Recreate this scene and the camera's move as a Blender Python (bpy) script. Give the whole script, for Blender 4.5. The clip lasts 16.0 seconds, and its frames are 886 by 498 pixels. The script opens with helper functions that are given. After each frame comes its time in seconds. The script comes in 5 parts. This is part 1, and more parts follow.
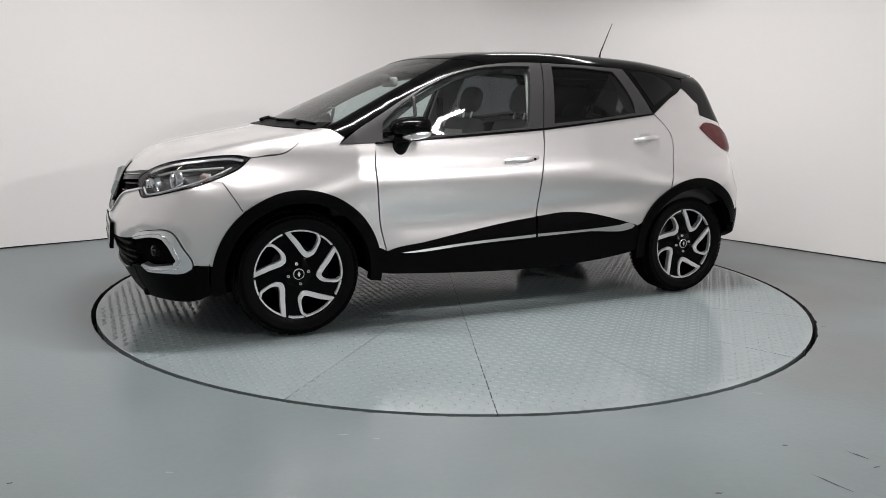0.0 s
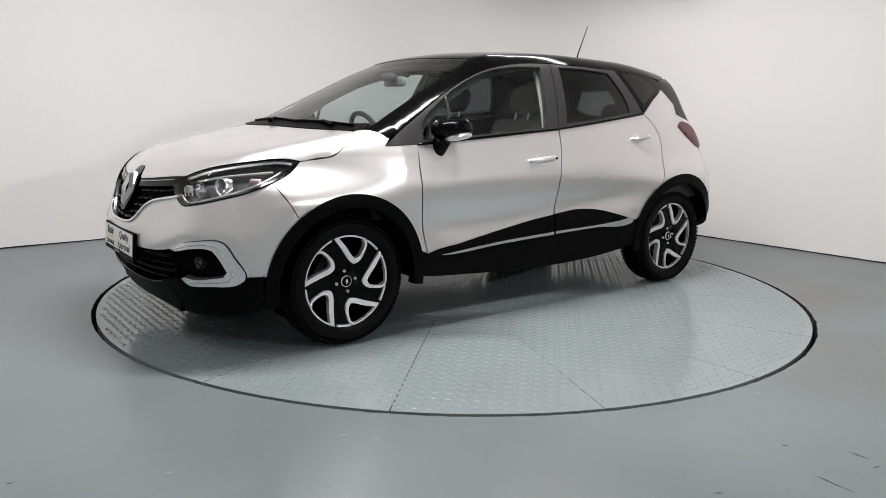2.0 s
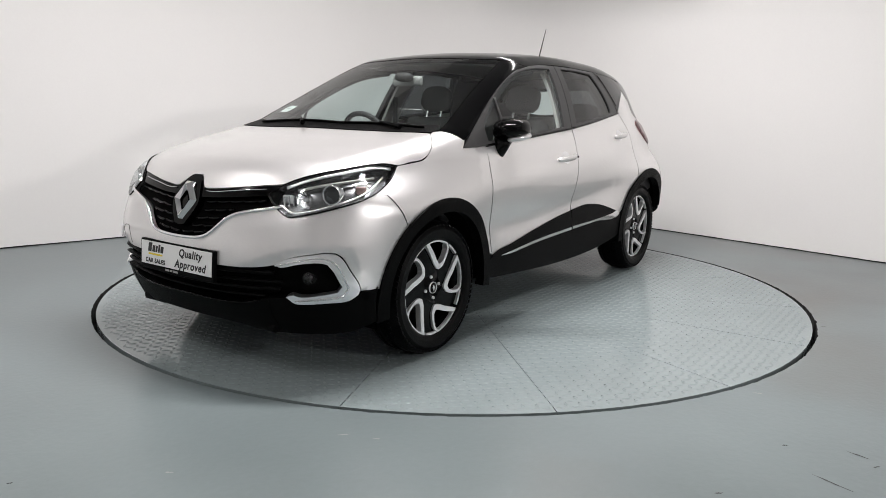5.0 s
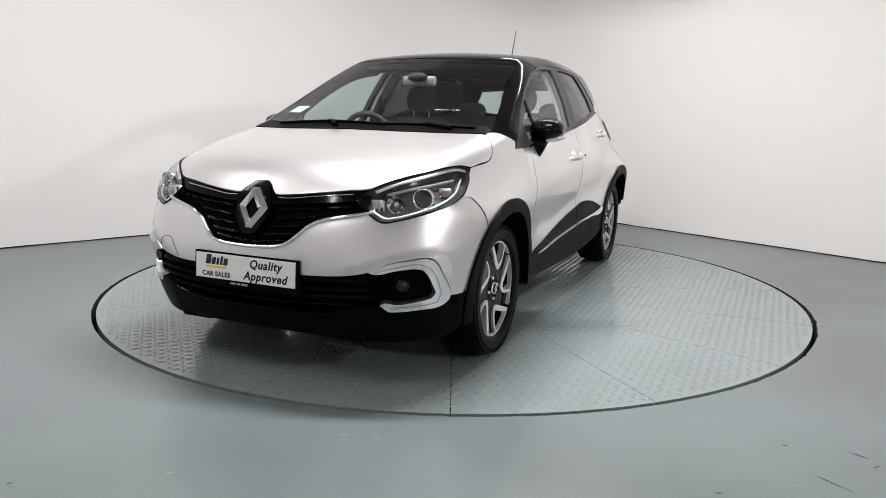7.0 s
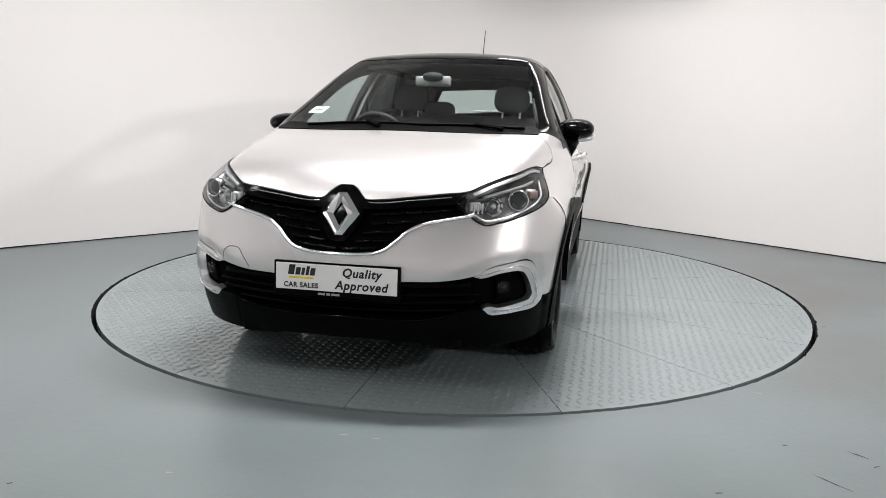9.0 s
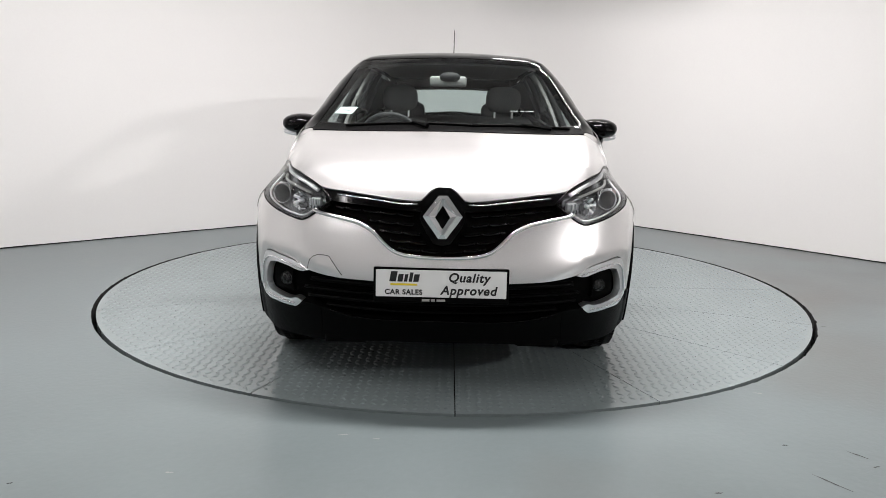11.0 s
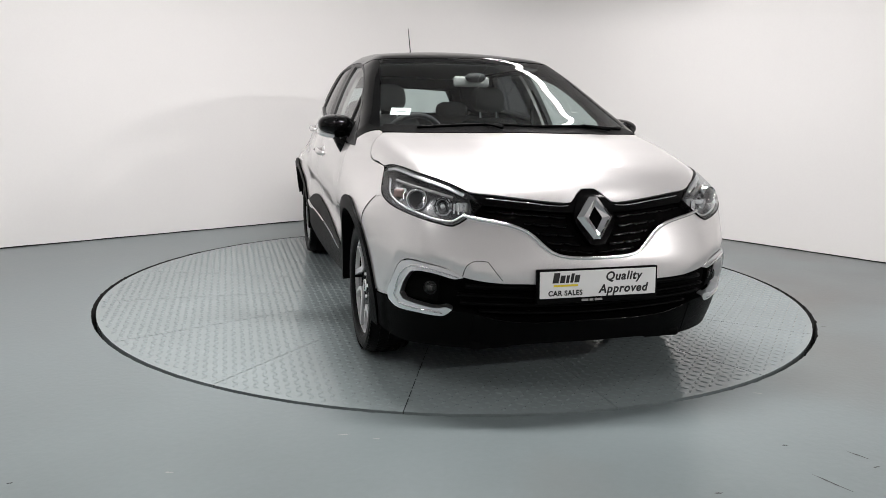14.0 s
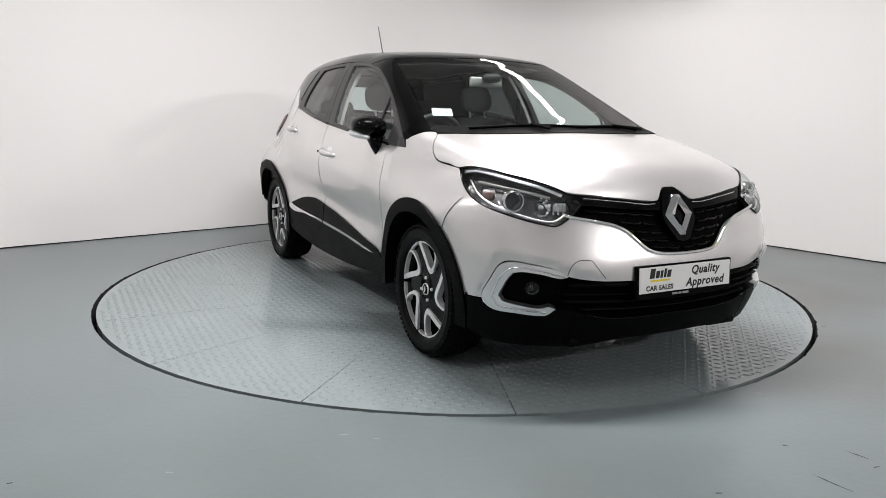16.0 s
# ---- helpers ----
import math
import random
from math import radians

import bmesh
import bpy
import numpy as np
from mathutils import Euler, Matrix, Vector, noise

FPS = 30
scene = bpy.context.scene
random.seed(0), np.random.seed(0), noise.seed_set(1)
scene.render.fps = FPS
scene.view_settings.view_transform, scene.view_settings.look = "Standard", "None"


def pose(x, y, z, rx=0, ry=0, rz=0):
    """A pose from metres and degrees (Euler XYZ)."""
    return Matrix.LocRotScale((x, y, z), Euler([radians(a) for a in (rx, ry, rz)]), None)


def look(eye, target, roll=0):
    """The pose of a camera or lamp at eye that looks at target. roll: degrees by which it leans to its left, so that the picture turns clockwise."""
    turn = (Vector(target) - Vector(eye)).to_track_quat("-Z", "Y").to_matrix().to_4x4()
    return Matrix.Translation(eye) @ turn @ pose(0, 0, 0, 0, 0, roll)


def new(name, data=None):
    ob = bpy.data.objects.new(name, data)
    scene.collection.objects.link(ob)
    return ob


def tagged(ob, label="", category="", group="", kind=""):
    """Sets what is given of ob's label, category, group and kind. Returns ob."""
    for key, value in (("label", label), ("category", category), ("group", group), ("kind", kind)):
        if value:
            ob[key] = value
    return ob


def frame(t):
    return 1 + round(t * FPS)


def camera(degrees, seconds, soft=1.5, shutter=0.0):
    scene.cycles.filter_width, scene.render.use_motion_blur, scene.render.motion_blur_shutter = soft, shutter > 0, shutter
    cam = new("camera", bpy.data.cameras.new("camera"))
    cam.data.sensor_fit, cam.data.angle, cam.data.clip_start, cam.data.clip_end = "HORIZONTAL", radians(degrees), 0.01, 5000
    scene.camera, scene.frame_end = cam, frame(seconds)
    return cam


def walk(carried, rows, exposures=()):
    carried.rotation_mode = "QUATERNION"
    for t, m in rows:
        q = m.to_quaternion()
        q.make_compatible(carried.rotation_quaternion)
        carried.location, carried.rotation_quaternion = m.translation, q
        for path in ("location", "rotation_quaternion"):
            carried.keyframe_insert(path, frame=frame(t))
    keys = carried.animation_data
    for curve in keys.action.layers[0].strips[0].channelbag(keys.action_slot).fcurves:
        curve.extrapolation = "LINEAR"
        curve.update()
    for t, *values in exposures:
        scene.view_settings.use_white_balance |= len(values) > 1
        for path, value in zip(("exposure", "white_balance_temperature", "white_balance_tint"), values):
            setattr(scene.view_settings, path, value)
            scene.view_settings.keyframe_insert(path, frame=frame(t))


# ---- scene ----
# ---- camera: it stands still on a tripod before the turntable ----
cam = camera(61.457, 16.0, 0.8)
EYE = (-0.071, -5.001, 1.1818)
CAM_POSE = look(EYE, (EYE[0], EYE[1] + math.cos(0.186), EYE[2] - math.sin(0.186)), 1.074)

# ---- light: white strip lights hung under a grey ceiling, with unseen fills added ----
EXPOSURES = [(0.0, -0.05), (1.5, -0.01), (3.5, 0.07), (7.0, 0.14), (9.0, 0.22), (12.5, 0.19), (14.5, 0.15), (16.0, 0.14)]
walk(cam, [(0.0, CAM_POSE), (16.0, CAM_POSE)], EXPOSURES)
world = bpy.data.worlds.new("world")
scene.world = world
world.use_nodes = True
world.node_tree.nodes["Background"].inputs["Color"].default_value = (0.95, 0.97, 1.0, 1)
world.node_tree.nodes["Background"].inputs["Strength"].default_value = 0.02

ROOM_H = 4.6
# x, y, z, turn, tilt, length, width, power; the tilted one's fitting is assumed
# second and fourth are unseen fills, added to brighten left wall and foreground
STRIPS = [(1.05, 1.40, 2.85, -47, 0, 1.8, 0.06, 9.0), (-3.4, -1.4, 3.7, 40, 0, 1.8, 0.08, 14.0), (5.2, -5.2, 2.65, 45, 80, 0.7, 0.10, 90.0),
          (-2.4, -3.9, 3.6, 65, 0, 2.2, 0.10, 40.0), (0.05, -0.95, 3.65, 0, 0, 2.2, 0.18, 190.0), (2.2, -2.2, 3.4, 43, 0, 0.22, 0.06, 5.0)]


def strip_light(x, y, z, turn, tilt, length, width, power):
    """The area lamp of a strip or added fill, tilted about its length."""
    light = bpy.data.lights.new("strip_lamp", "AREA")
    light.shape, light.size, light.size_y = "RECTANGLE", length, width
    light.energy, light.color = power, (1.0, 0.968, 0.962)
    lamp = new("strip_lamp", light)
    lamp.matrix_world = pose(x, y, z, 0, 0, turn) @ pose(0, 0, 0, tilt, 0, 0) @ pose(0, 0, -0.05)


for strip in STRIPS:
    strip_light(*strip)

# ---- materials ----
def material(name, colour, rough=0.5, metal=0.0, vary=0.0, grain=0.0, scale=8.0, fine=120.0, coat=0.0, bump=0.0, emit=0.0, spec=0.5):
    """A principled surface with large stains (vary), fine grain and relief."""
    m = bpy.data.materials.new(name)
    m.use_nodes = True
    nt = m.node_tree
    b = nt.nodes["Principled BSDF"]
    b.inputs["Roughness"].default_value = rough
    b.inputs["Metallic"].default_value = metal
    b.inputs["Specular IOR Level"].default_value = spec
    b.inputs["Coat Weight"].default_value = coat
    b.inputs["Coat Roughness"].default_value = 0.04
    b.inputs["Base Color"].default_value = (*colour, 1)
    if emit:
        b.inputs["Emission Color"].default_value = (*colour, 1)
        b.inputs["Emission Strength"].default_value = emit
    if vary or grain or bump:
        tc = nt.nodes.new("ShaderNodeTexCoord")
        big = nt.nodes.new("ShaderNodeTexNoise")
        big.inputs["Scale"].default_value, big.inputs["Detail"].default_value = scale, 5
        small = nt.nodes.new("ShaderNodeTexNoise")
        small.inputs["Scale"].default_value, small.inputs["Detail"].default_value = fine, 2
        for n in (big, small):
            nt.links.new(tc.outputs["Object"], n.inputs["Vector"])
        mix = nt.nodes.new("ShaderNodeMath")
        mix.operation = "MULTIPLY_ADD"
        nt.links.new(big.outputs["Fac"], mix.inputs[0])
        mix.inputs[1].default_value = vary * 2
        mix.inputs[2].default_value = 1.0 - vary - grain
        add = nt.nodes.new("ShaderNodeMath")
        add.operation = "MULTIPLY_ADD"
        nt.links.new(small.outputs["Fac"], add.inputs[0])
        add.inputs[1].default_value = grain * 2
        nt.links.new(mix.outputs[0], add.inputs[2])
        tint = nt.nodes.new("ShaderNodeVectorMath")
        tint.operation = "SCALE"
        tint.inputs[0].default_value = colour
        nt.links.new(add.outputs[0], tint.inputs["Scale"])
        nt.links.new(tint.outputs[0], b.inputs["Base Color"])
        ro = nt.nodes.new("ShaderNodeMath")
        ro.operation = "MULTIPLY_ADD"
        nt.links.new(big.outputs["Fac"], ro.inputs[0])
        ro.inputs[1].default_value = rough * vary * 2
        ro.inputs[2].default_value = rough * (1 - vary)
        nt.links.new(ro.outputs[0], b.inputs["Roughness"])
        if bump:
            bp = nt.nodes.new("ShaderNodeBump")
            bp.inputs["Strength"].default_value = bump
            bp.inputs["Distance"].default_value = 0.004
            nt.links.new(small.outputs["Fac"], bp.inputs["Height"])
            nt.links.new(bp.outputs["Normal"], b.inputs["Normal"])
    return m


def glass(name, tint, gloss=0.06):
    """A thin tinted pane: clear tint, with a mirror sheen that grows at grazing angles."""
    m = bpy.data.materials.new(name)
    m.use_nodes = True
    nt = m.node_tree
    nt.nodes.remove(nt.nodes["Principled BSDF"])
    clear, shine = nt.nodes.new("ShaderNodeBsdfTransparent"), nt.nodes.new("ShaderNodeBsdfGlossy")
    clear.inputs["Color"].default_value = (*tint, 1)
    shine.inputs["Roughness"].default_value = 0.02
    fr, mix = nt.nodes.new("ShaderNodeLayerWeight"), nt.nodes.new("ShaderNodeMixShader")
    fr.inputs["Blend"].default_value = 0.5
    power, grow = nt.nodes.new("ShaderNodeMath"), nt.nodes.new("ShaderNodeMath")
    power.operation, grow.operation = "POWER", "MULTIPLY_ADD"
    power.inputs[1].default_value = 5.0
    grow.inputs[1].default_value, grow.inputs[2].default_value = 0.85, gloss
    nt.links.new(fr.outputs["Facing"], power.inputs[0])
    nt.links.new(power.outputs[0], grow.inputs[0])
    nt.links.new(grow.outputs[0], mix.inputs[0])
    nt.links.new(clear.outputs[0], mix.inputs[1])
    nt.links.new(shine.outputs[0], mix.inputs[2])
    nt.links.new(mix.outputs[0], nt.nodes["Material Output"].inputs["Surface"])
    return m


def car_paint(name, colour, metal, rough):
    m = material(name, colour, rough, metal, coat=1.0)
    nt = m.node_tree
    b = nt.nodes["Principled BSDF"]
    tc, v = nt.nodes.new("ShaderNodeTexCoord"), nt.nodes.new("ShaderNodeTexVoronoi")
    v.inputs["Scale"].default_value = 900
    nt.links.new(tc.outputs["Object"], v.inputs["Vector"])
    hs = nt.nodes.new("ShaderNodeMix")
    hs.data_type = "RGBA"
    hs.inputs["A"].default_value = (*[c * 0.9 for c in colour], 1)
    hs.inputs["B"].default_value = (*[min(1, c * 1.12) for c in colour], 1)
    sep = nt.nodes.new("ShaderNodeSeparateColor")
    nt.links.new(v.outputs["Color"], sep.inputs[0])
    nt.links.new(sep.outputs[0], hs.inputs["Factor"])
    nt.links.new(hs.outputs["Result"], b.inputs["Base Color"])
    return m


SILVER = car_paint("silver_paint", (0.76, 0.742, 0.739), 0.84, 0.34)
BLACK_GLOSS = material("black_gloss_paint", (0.001, 0.001, 0.0011), 0.10, spec=0.12)
WHEEL_BLACK = material("black_wheel_paint", (0.001, 0.001, 0.0011), 0.10, spec=0.09)
BLACK_MATT = material("black_plastic", (0.0018, 0.0018, 0.0019), 0.45, spec=0.045, vary=0.15, grain=0.15, scale=6, fine=500, bump=0.25)
GREY_TRIM = material("anthracite_trim", (0.024, 0.0235, 0.024), 0.38, spec=0.3, vary=0.1, scale=5)
DARK = material("dark_inner", (0.002, 0.002, 0.002), 0.8, spec=0.03, vary=0.2)
LAMP_BOWL = material("dark_chrome", (0.20, 0.20, 0.205), 0.24, 0.9, vary=0.1, scale=30)
CHROME = material("chrome", (0.82, 0.82, 0.83), 0.07, 1.0)
SATIN = material("satin_silver", (0.86, 0.86, 0.87), 0.3, 1.0, vary=0.05, scale=20)
RUBBER = material("tyre_rubber", (0.0015, 0.0015, 0.0016), 0.42, spec=0.08, vary=0.25, grain=0.2, scale=14, fine=180, bump=0.3)
ALLOY = material("machined_alloy", (0.84, 0.84, 0.85), 0.36, 0.6, vary=0.06, grain=0.05, scale=12, fine=260)
PANE = glass("clear_glass", (0.78, 0.86, 0.85), 0.085)
PRIVACY = glass("privacy_glass", (0.10, 0.105, 0.11), 0.06)
LENS = glass("lens_glass", (0.93, 0.95, 0.96), 0.05)
RED = material("red_lamp", (0.075, 0.004, 0.005), 0.1, spec=0.3)
AMBER = material("amber_lamp", (0.30, 0.21, 0.19), 0.3)
PLATE_WHITE = material("plate_white", (0.78, 0.78, 0.77), 0.35)
PLATE_BLACK = material("plate_ink", (0.01, 0.01, 0.01), 0.4)
YELLOW = material("yellow_bar", (0.78, 0.6, 0.03), 0.4)
FABRIC = material("seat_fabric", (0.075, 0.075, 0.074), 0.9, vary=0.2, grain=0.2, scale=9, fine=300, bump=0.4)
LIGHT_FABRIC = material("pale_seat_fabric", (0.38, 0.375, 0.36), 0.85, vary=0.15, grain=0.15, scale=9, fine=300, bump=0.4)
PLASTIC = material("interior_plastic", (0.03, 0.03, 0.031), 0.6, spec=0.25, vary=0.15, grain=0.1, fine=400, bump=0.2)
PAPER = material("paper_label", (0.55, 0.62, 0.6), 0.6)
PALE_PLASTIC = material("pale_plastic", (0.30, 0.30, 0.29), 0.5, vary=0.1)
LAMP_GLOW = material("lamp_glow", (1.0, 0.97, 0.95), 0.5, emit=16.0)
WALL = material("white_wall_paint", (0.80, 0.785, 0.775), 0.6, vary=0.02, grain=0.015, scale=0.9, fine=60, bump=0.08)
CEILING = material("grey_ceiling_paint", (0.40, 0.40, 0.405), 0.85, vary=0.1, scale=1.0)
# paint of the unseen walls, kept pale so they bounce light onto the car
BACK_WALL = material("bounce_wall_paint", (0.74, 0.735, 0.73), 0.75, vary=0.05, grain=0.02, scale=0.8)
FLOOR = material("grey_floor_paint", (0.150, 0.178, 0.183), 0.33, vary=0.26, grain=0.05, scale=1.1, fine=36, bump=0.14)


def patch_tint(m, colour, scale):
    """Large uneven patches mixed towards colour, more of them at greater x."""
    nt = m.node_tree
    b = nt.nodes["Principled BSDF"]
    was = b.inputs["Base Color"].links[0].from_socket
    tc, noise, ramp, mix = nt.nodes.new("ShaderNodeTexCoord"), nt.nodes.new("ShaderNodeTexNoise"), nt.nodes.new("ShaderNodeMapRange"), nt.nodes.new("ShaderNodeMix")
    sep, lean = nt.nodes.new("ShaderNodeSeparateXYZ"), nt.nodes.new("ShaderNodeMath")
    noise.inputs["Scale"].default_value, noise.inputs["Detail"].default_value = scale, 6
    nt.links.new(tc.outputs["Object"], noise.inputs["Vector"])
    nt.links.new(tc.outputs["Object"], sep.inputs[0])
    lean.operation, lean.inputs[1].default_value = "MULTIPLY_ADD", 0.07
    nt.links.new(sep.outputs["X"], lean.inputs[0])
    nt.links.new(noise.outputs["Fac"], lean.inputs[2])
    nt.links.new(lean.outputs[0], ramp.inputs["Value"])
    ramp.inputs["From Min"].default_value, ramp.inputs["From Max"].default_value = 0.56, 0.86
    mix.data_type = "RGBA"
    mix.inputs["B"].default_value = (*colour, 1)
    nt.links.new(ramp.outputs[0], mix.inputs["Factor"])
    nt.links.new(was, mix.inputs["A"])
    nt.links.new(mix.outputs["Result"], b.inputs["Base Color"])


patch_tint(FLOOR, (0.118, 0.120, 0.115), 0.7)
DECK = material("grey_deck_paint", (0.210, 0.246, 0.251), 0.14, vary=0.10, grain=0.08, scale=2.2, fine=50, bump=0.05)
GAP = material("black_gap", (0.004, 0.004, 0.004), 0.9)


# ---- mesh helpers ----
def part(name, bm, mat, parent=None, label="", smooth=False):
    me = bpy.data.meshes.new(name)
    bm.to_mesh(me)
    bm.free()
    me.materials.append(mat)
    if smooth:
        me.shade_smooth()
    ob = new(name, me)
    if parent:
        ob.parent = parent
    if label:
        ob["label"] = label
    return ob


def thing(name, label, category, group="", kind=""):
    return tagged(new(name), label, category, group, kind)


def box(x0, x1, y0, y1, z0, z1, bevel=0.0, segments=2, m=None):
    bm = bmesh.new()
    bmesh.ops.create_cube(bm, size=1)
    bmesh.ops.scale(bm, vec=(x1 - x0, y1 - y0, z1 - z0), verts=bm.verts)
    bmesh.ops.translate(bm, vec=((x0 + x1) / 2, (y0 + y1) / 2, (z0 + z1) / 2), verts=bm.verts)
    if bevel:
        bmesh.ops.bevel(bm, geom=bm.edges[:], offset=bevel, segments=segments, affect="EDGES", profile=0.5)
    if m:
        bm.transform(m)
    return bm


def lathe(profile, steps=48, m=None, closed=False):
    """Turns (radius, height) pairs about the y axis."""
    bm = bmesh.new()
    rings = []
    for k in range(steps):
        a = 2 * math.pi * k / steps
        rings.append([bm.verts.new((r * math.cos(a), h, r * math.sin(a))) for r, h in profile])
    n = len(profile)
    for k in range(steps):
        p, q = rings[k], rings[(k + 1) % steps]
        for i in range(n if closed else n - 1):
            j = (i + 1) % n
            bm.faces.new((p[i], p[j], q[j], q[i]))
    bmesh.ops.remove_doubles(bm, verts=bm.verts, dist=1e-5)
    bmesh.ops.recalc_face_normals(bm, faces=bm.faces)
    if m:
        bm.transform(m)
    return bm


def prism(outline, h0, h1, m=None, bevel=0.0):
    """A flat outline in x, z drawn out along y from h0 to h1."""
    bm = bmesh.new()
    lo = [bm.verts.new((x, h0, z)) for x, z in outline]
    hi = [bm.verts.new((x, h1, z)) for x, z in outline]
    n = len(lo)
    bm.faces.new(lo)
    bm.faces.new(hi[::-1])
    for i in range(n):
        bm.faces.new((lo[i], hi[i], hi[(i + 1) % n], lo[(i + 1) % n]))
    bmesh.ops.recalc_face_normals(bm, faces=bm.faces)
    if bevel:
        bmesh.ops.bevel(bm, geom=bm.edges[:], offset=bevel, segments=2, affect="EDGES", profile=0.5)
    if m:
        bm.transform(m)
    return bm


def tube(points, radius, sides=8, flat=1.0):
    """A round bar along points; flat squeezes it in z."""
    bm = bmesh.new()
    pts = [Vector(p) for p in points]
    rings = []
    for i, p in enumerate(pts):
        d = (pts[min(i + 1, len(pts) - 1)] - pts[max(i - 1, 0)]).normalized()
        u = d.cross(Vector((0, 0, 1)))
        u = u.normalized() if u.length > 1e-4 else Vector((1, 0, 0))
        w = u.cross(d).normalized()
        r = radius[i] if isinstance(radius, (list, tuple)) else radius
        rings.append([bm.verts.new(p + r * (math.cos(a) * u + flat * math.sin(a) * w)) for a in (2 * math.pi * k / sides for k in range(sides))])
    for p, q in zip(rings, rings[1:]):
        for k in range(sides):
            bm.faces.new((p[k], p[(k + 1) % sides], q[(k + 1) % sides], q[k]))
    bm.faces.new(rings[0][::-1])
    bm.faces.new(rings[-1])
    bmesh.ops.recalc_face_normals(bm, faces=bm.faces)
    return bm


# ---- the car's skin: one smooth closed form, from which every panel is cut ----
# car space: x forward, y to its left, z up, origin on the ground midway between the axles
def spline(pairs):
    """A smooth curve through (x, y) pairs that never overshoots."""
    xs, ys = np.array(pairs, float).T
    h, d = np.diff(xs), np.diff(ys) / np.diff(xs)
    m = np.zeros(len(xs))
    for i in range(1, len(xs) - 1):
        if d[i - 1] * d[i] > 0:
            a, b = 2 * h[i] + h[i - 1], h[i] + 2 * h[i - 1]
            m[i] = (a + b) / (a / d[i - 1] + b / d[i])
    m[0], m[-1] = d[0], d[-1]

    def at(x):
        x = np.clip(x, xs[0], xs[-1])
        i = np.clip(np.searchsorted(xs, x) - 1, 0, len(h) - 1)
        t = (x - xs[i]) / h[i]
        return ((1 + 2 * t) * (1 - t) ** 2 * ys[i] + t * (1 - t) ** 2 * h[i] * m[i]
                + t * t * (3 - 2 * t) * ys[i + 1] + t * t * (t - 1) * h[i] * m[i + 1])
    return at


TOP = spline([(-2.1, 1.37), (-1.8, 1.425), (-1.5, 1.485), (-1.0, 1.543), (-0.4, 1.558), (0.05, 1.537), (0.3, 1.503), (0.5, 1.43),
              (0.8, 1.295), (1.1, 1.155), (1.22, 1.10), (1.3, 1.075), (1.5, 1.035), (1.75, 0.985), (1.95, 0.93), (2.06, 0.875), (2.12, 0.80), (2.2, 0.6)])
WIDE = spline([(-2.0, 0.82), (-1.7, 0.862), (-1.3, 0.884), (-0.8, 0.868), (0.0, 0.858), (0.7, 0.866), (1.3, 0.884), (1.7, 0.87), (2.2, 0.80)])
SECTION = spline([(0.1, -0.10), (0.25, -0.035), (0.42, -0.03), (0.58, -0.018), (0.78, 0.0), (0.9, -0.018), (0.98, -0.042), (1.05, -0.07),
                  (1.25, -0.150), (1.42, -0.243), (1.52, -0.325), (1.65, -0.45)])
NOSE = spline([(0.1, 1.98), (0.22, 2.07), (0.35, 2.13), (0.5, 2.165), (0.58, 2.16), (0.66, 2.138), (0.74, 2.11), (0.82, 2.08), (0.9, 2.025), (1.2, 1.75)])
TAIL = spline([(0.1, -1.84), (0.3, -1.91), (0.5, -1.95), (0.66, -1.945), (0.78, -1.90), (0.95, -1.885), (1.1, -1.85), (1.25, -1.79), (1.4, -1.72), (1.6, -1.62)])


def smax(a, b, k):
    h = np.clip(0.5 + 0.5 * (a - b) / k, 0, 1)
    return b + (a - b) * h + k * h * (1 - h)


def skin(p):
    """Negative inside the body, positive outside; p: points, n x 3."""
    x, y, z = p[:, 0], np.abs(p[:, 1]), p[:, 2]
    green = np.clip((z - 0.95) / 0.25, 0, 1)
    side = y - WIDE(x) - SECTION(z) + green * 0.05 * np.clip((-x - 0.9) / 0.9, 0, 1.2) ** 2 + green * 0.04 * np.clip(x - 0.2, 0, 1)
    high = np.clip((z - 0.72) / 0.22, 0, 1)
    high = high * high * (3 - 2 * high)
    side = side + 0.115 * high * np.clip((x - 1.0) / 0.55, 0, 1.6) + 0.10 * high * np.clip((-x - 0.45) / 1.0, 0, 1.6) ** 1.3
    # hollow in the lower doors that climbs to the rear
    along = np.clip((x + 1.05) / 0.3, 0, 1) * np.clip((1.0 - x) / 0.3, 0, 1)
    side = side + 0.020 * along * np.exp(-((z - 0.575 - 0.10 * np.clip((0.4 - x) / 1.3, 0, 1)) / 0.085) ** 2)
    side = side - 0.008 * along * np.exp(-((z - 0.80 - 0.09 * np.clip((0.8 - x) / 1.6, 0, 1)) / 0.06) ** 2)
    # the nose steps back round the lower inlet and the fog lamps
    turn = np.degrees(np.arctan2(y, x - 0.9))
    rim = 0.495 + 0.115 * np.clip((turn - 17) / 12, 0, 1) - 0.10 * np.clip((turn - 37.0) / 3.5, 0, 2) ** 2
    step = np.clip((rim + 0.01 - z) / 0.05, 0, 1) * np.clip((43.0 - turn) / 2.0, 0, 1) * (x > 1.3)
    step = 0.011 * step * step * (3 - 2 * step)
    bow = 0.16 * (y / 0.7) ** 2
    roof = np.clip((0.5 - x) / 0.5, 0, 1)
    top = (z - TOP(x + bow * (1 - roof)) + roof * 0.045 * (y / 0.6) ** 2) * 0.92
    nose = (x - NOSE(z) + 0.13 * (y / 0.8) ** 2 + 0.17 * (y / 0.8) ** 6) * 0.95
    tail = TAIL(z) - x + 0.10 * (y / 0.8) ** 2 + 0.10 * (y / 0.8) ** 6
    f = smax(side, top, 0.07)
    f = smax(f, nose, 0.10) + step
    f = smax(f, tail, 0.09)
    return smax(f, 0.17 - z, 0.05)


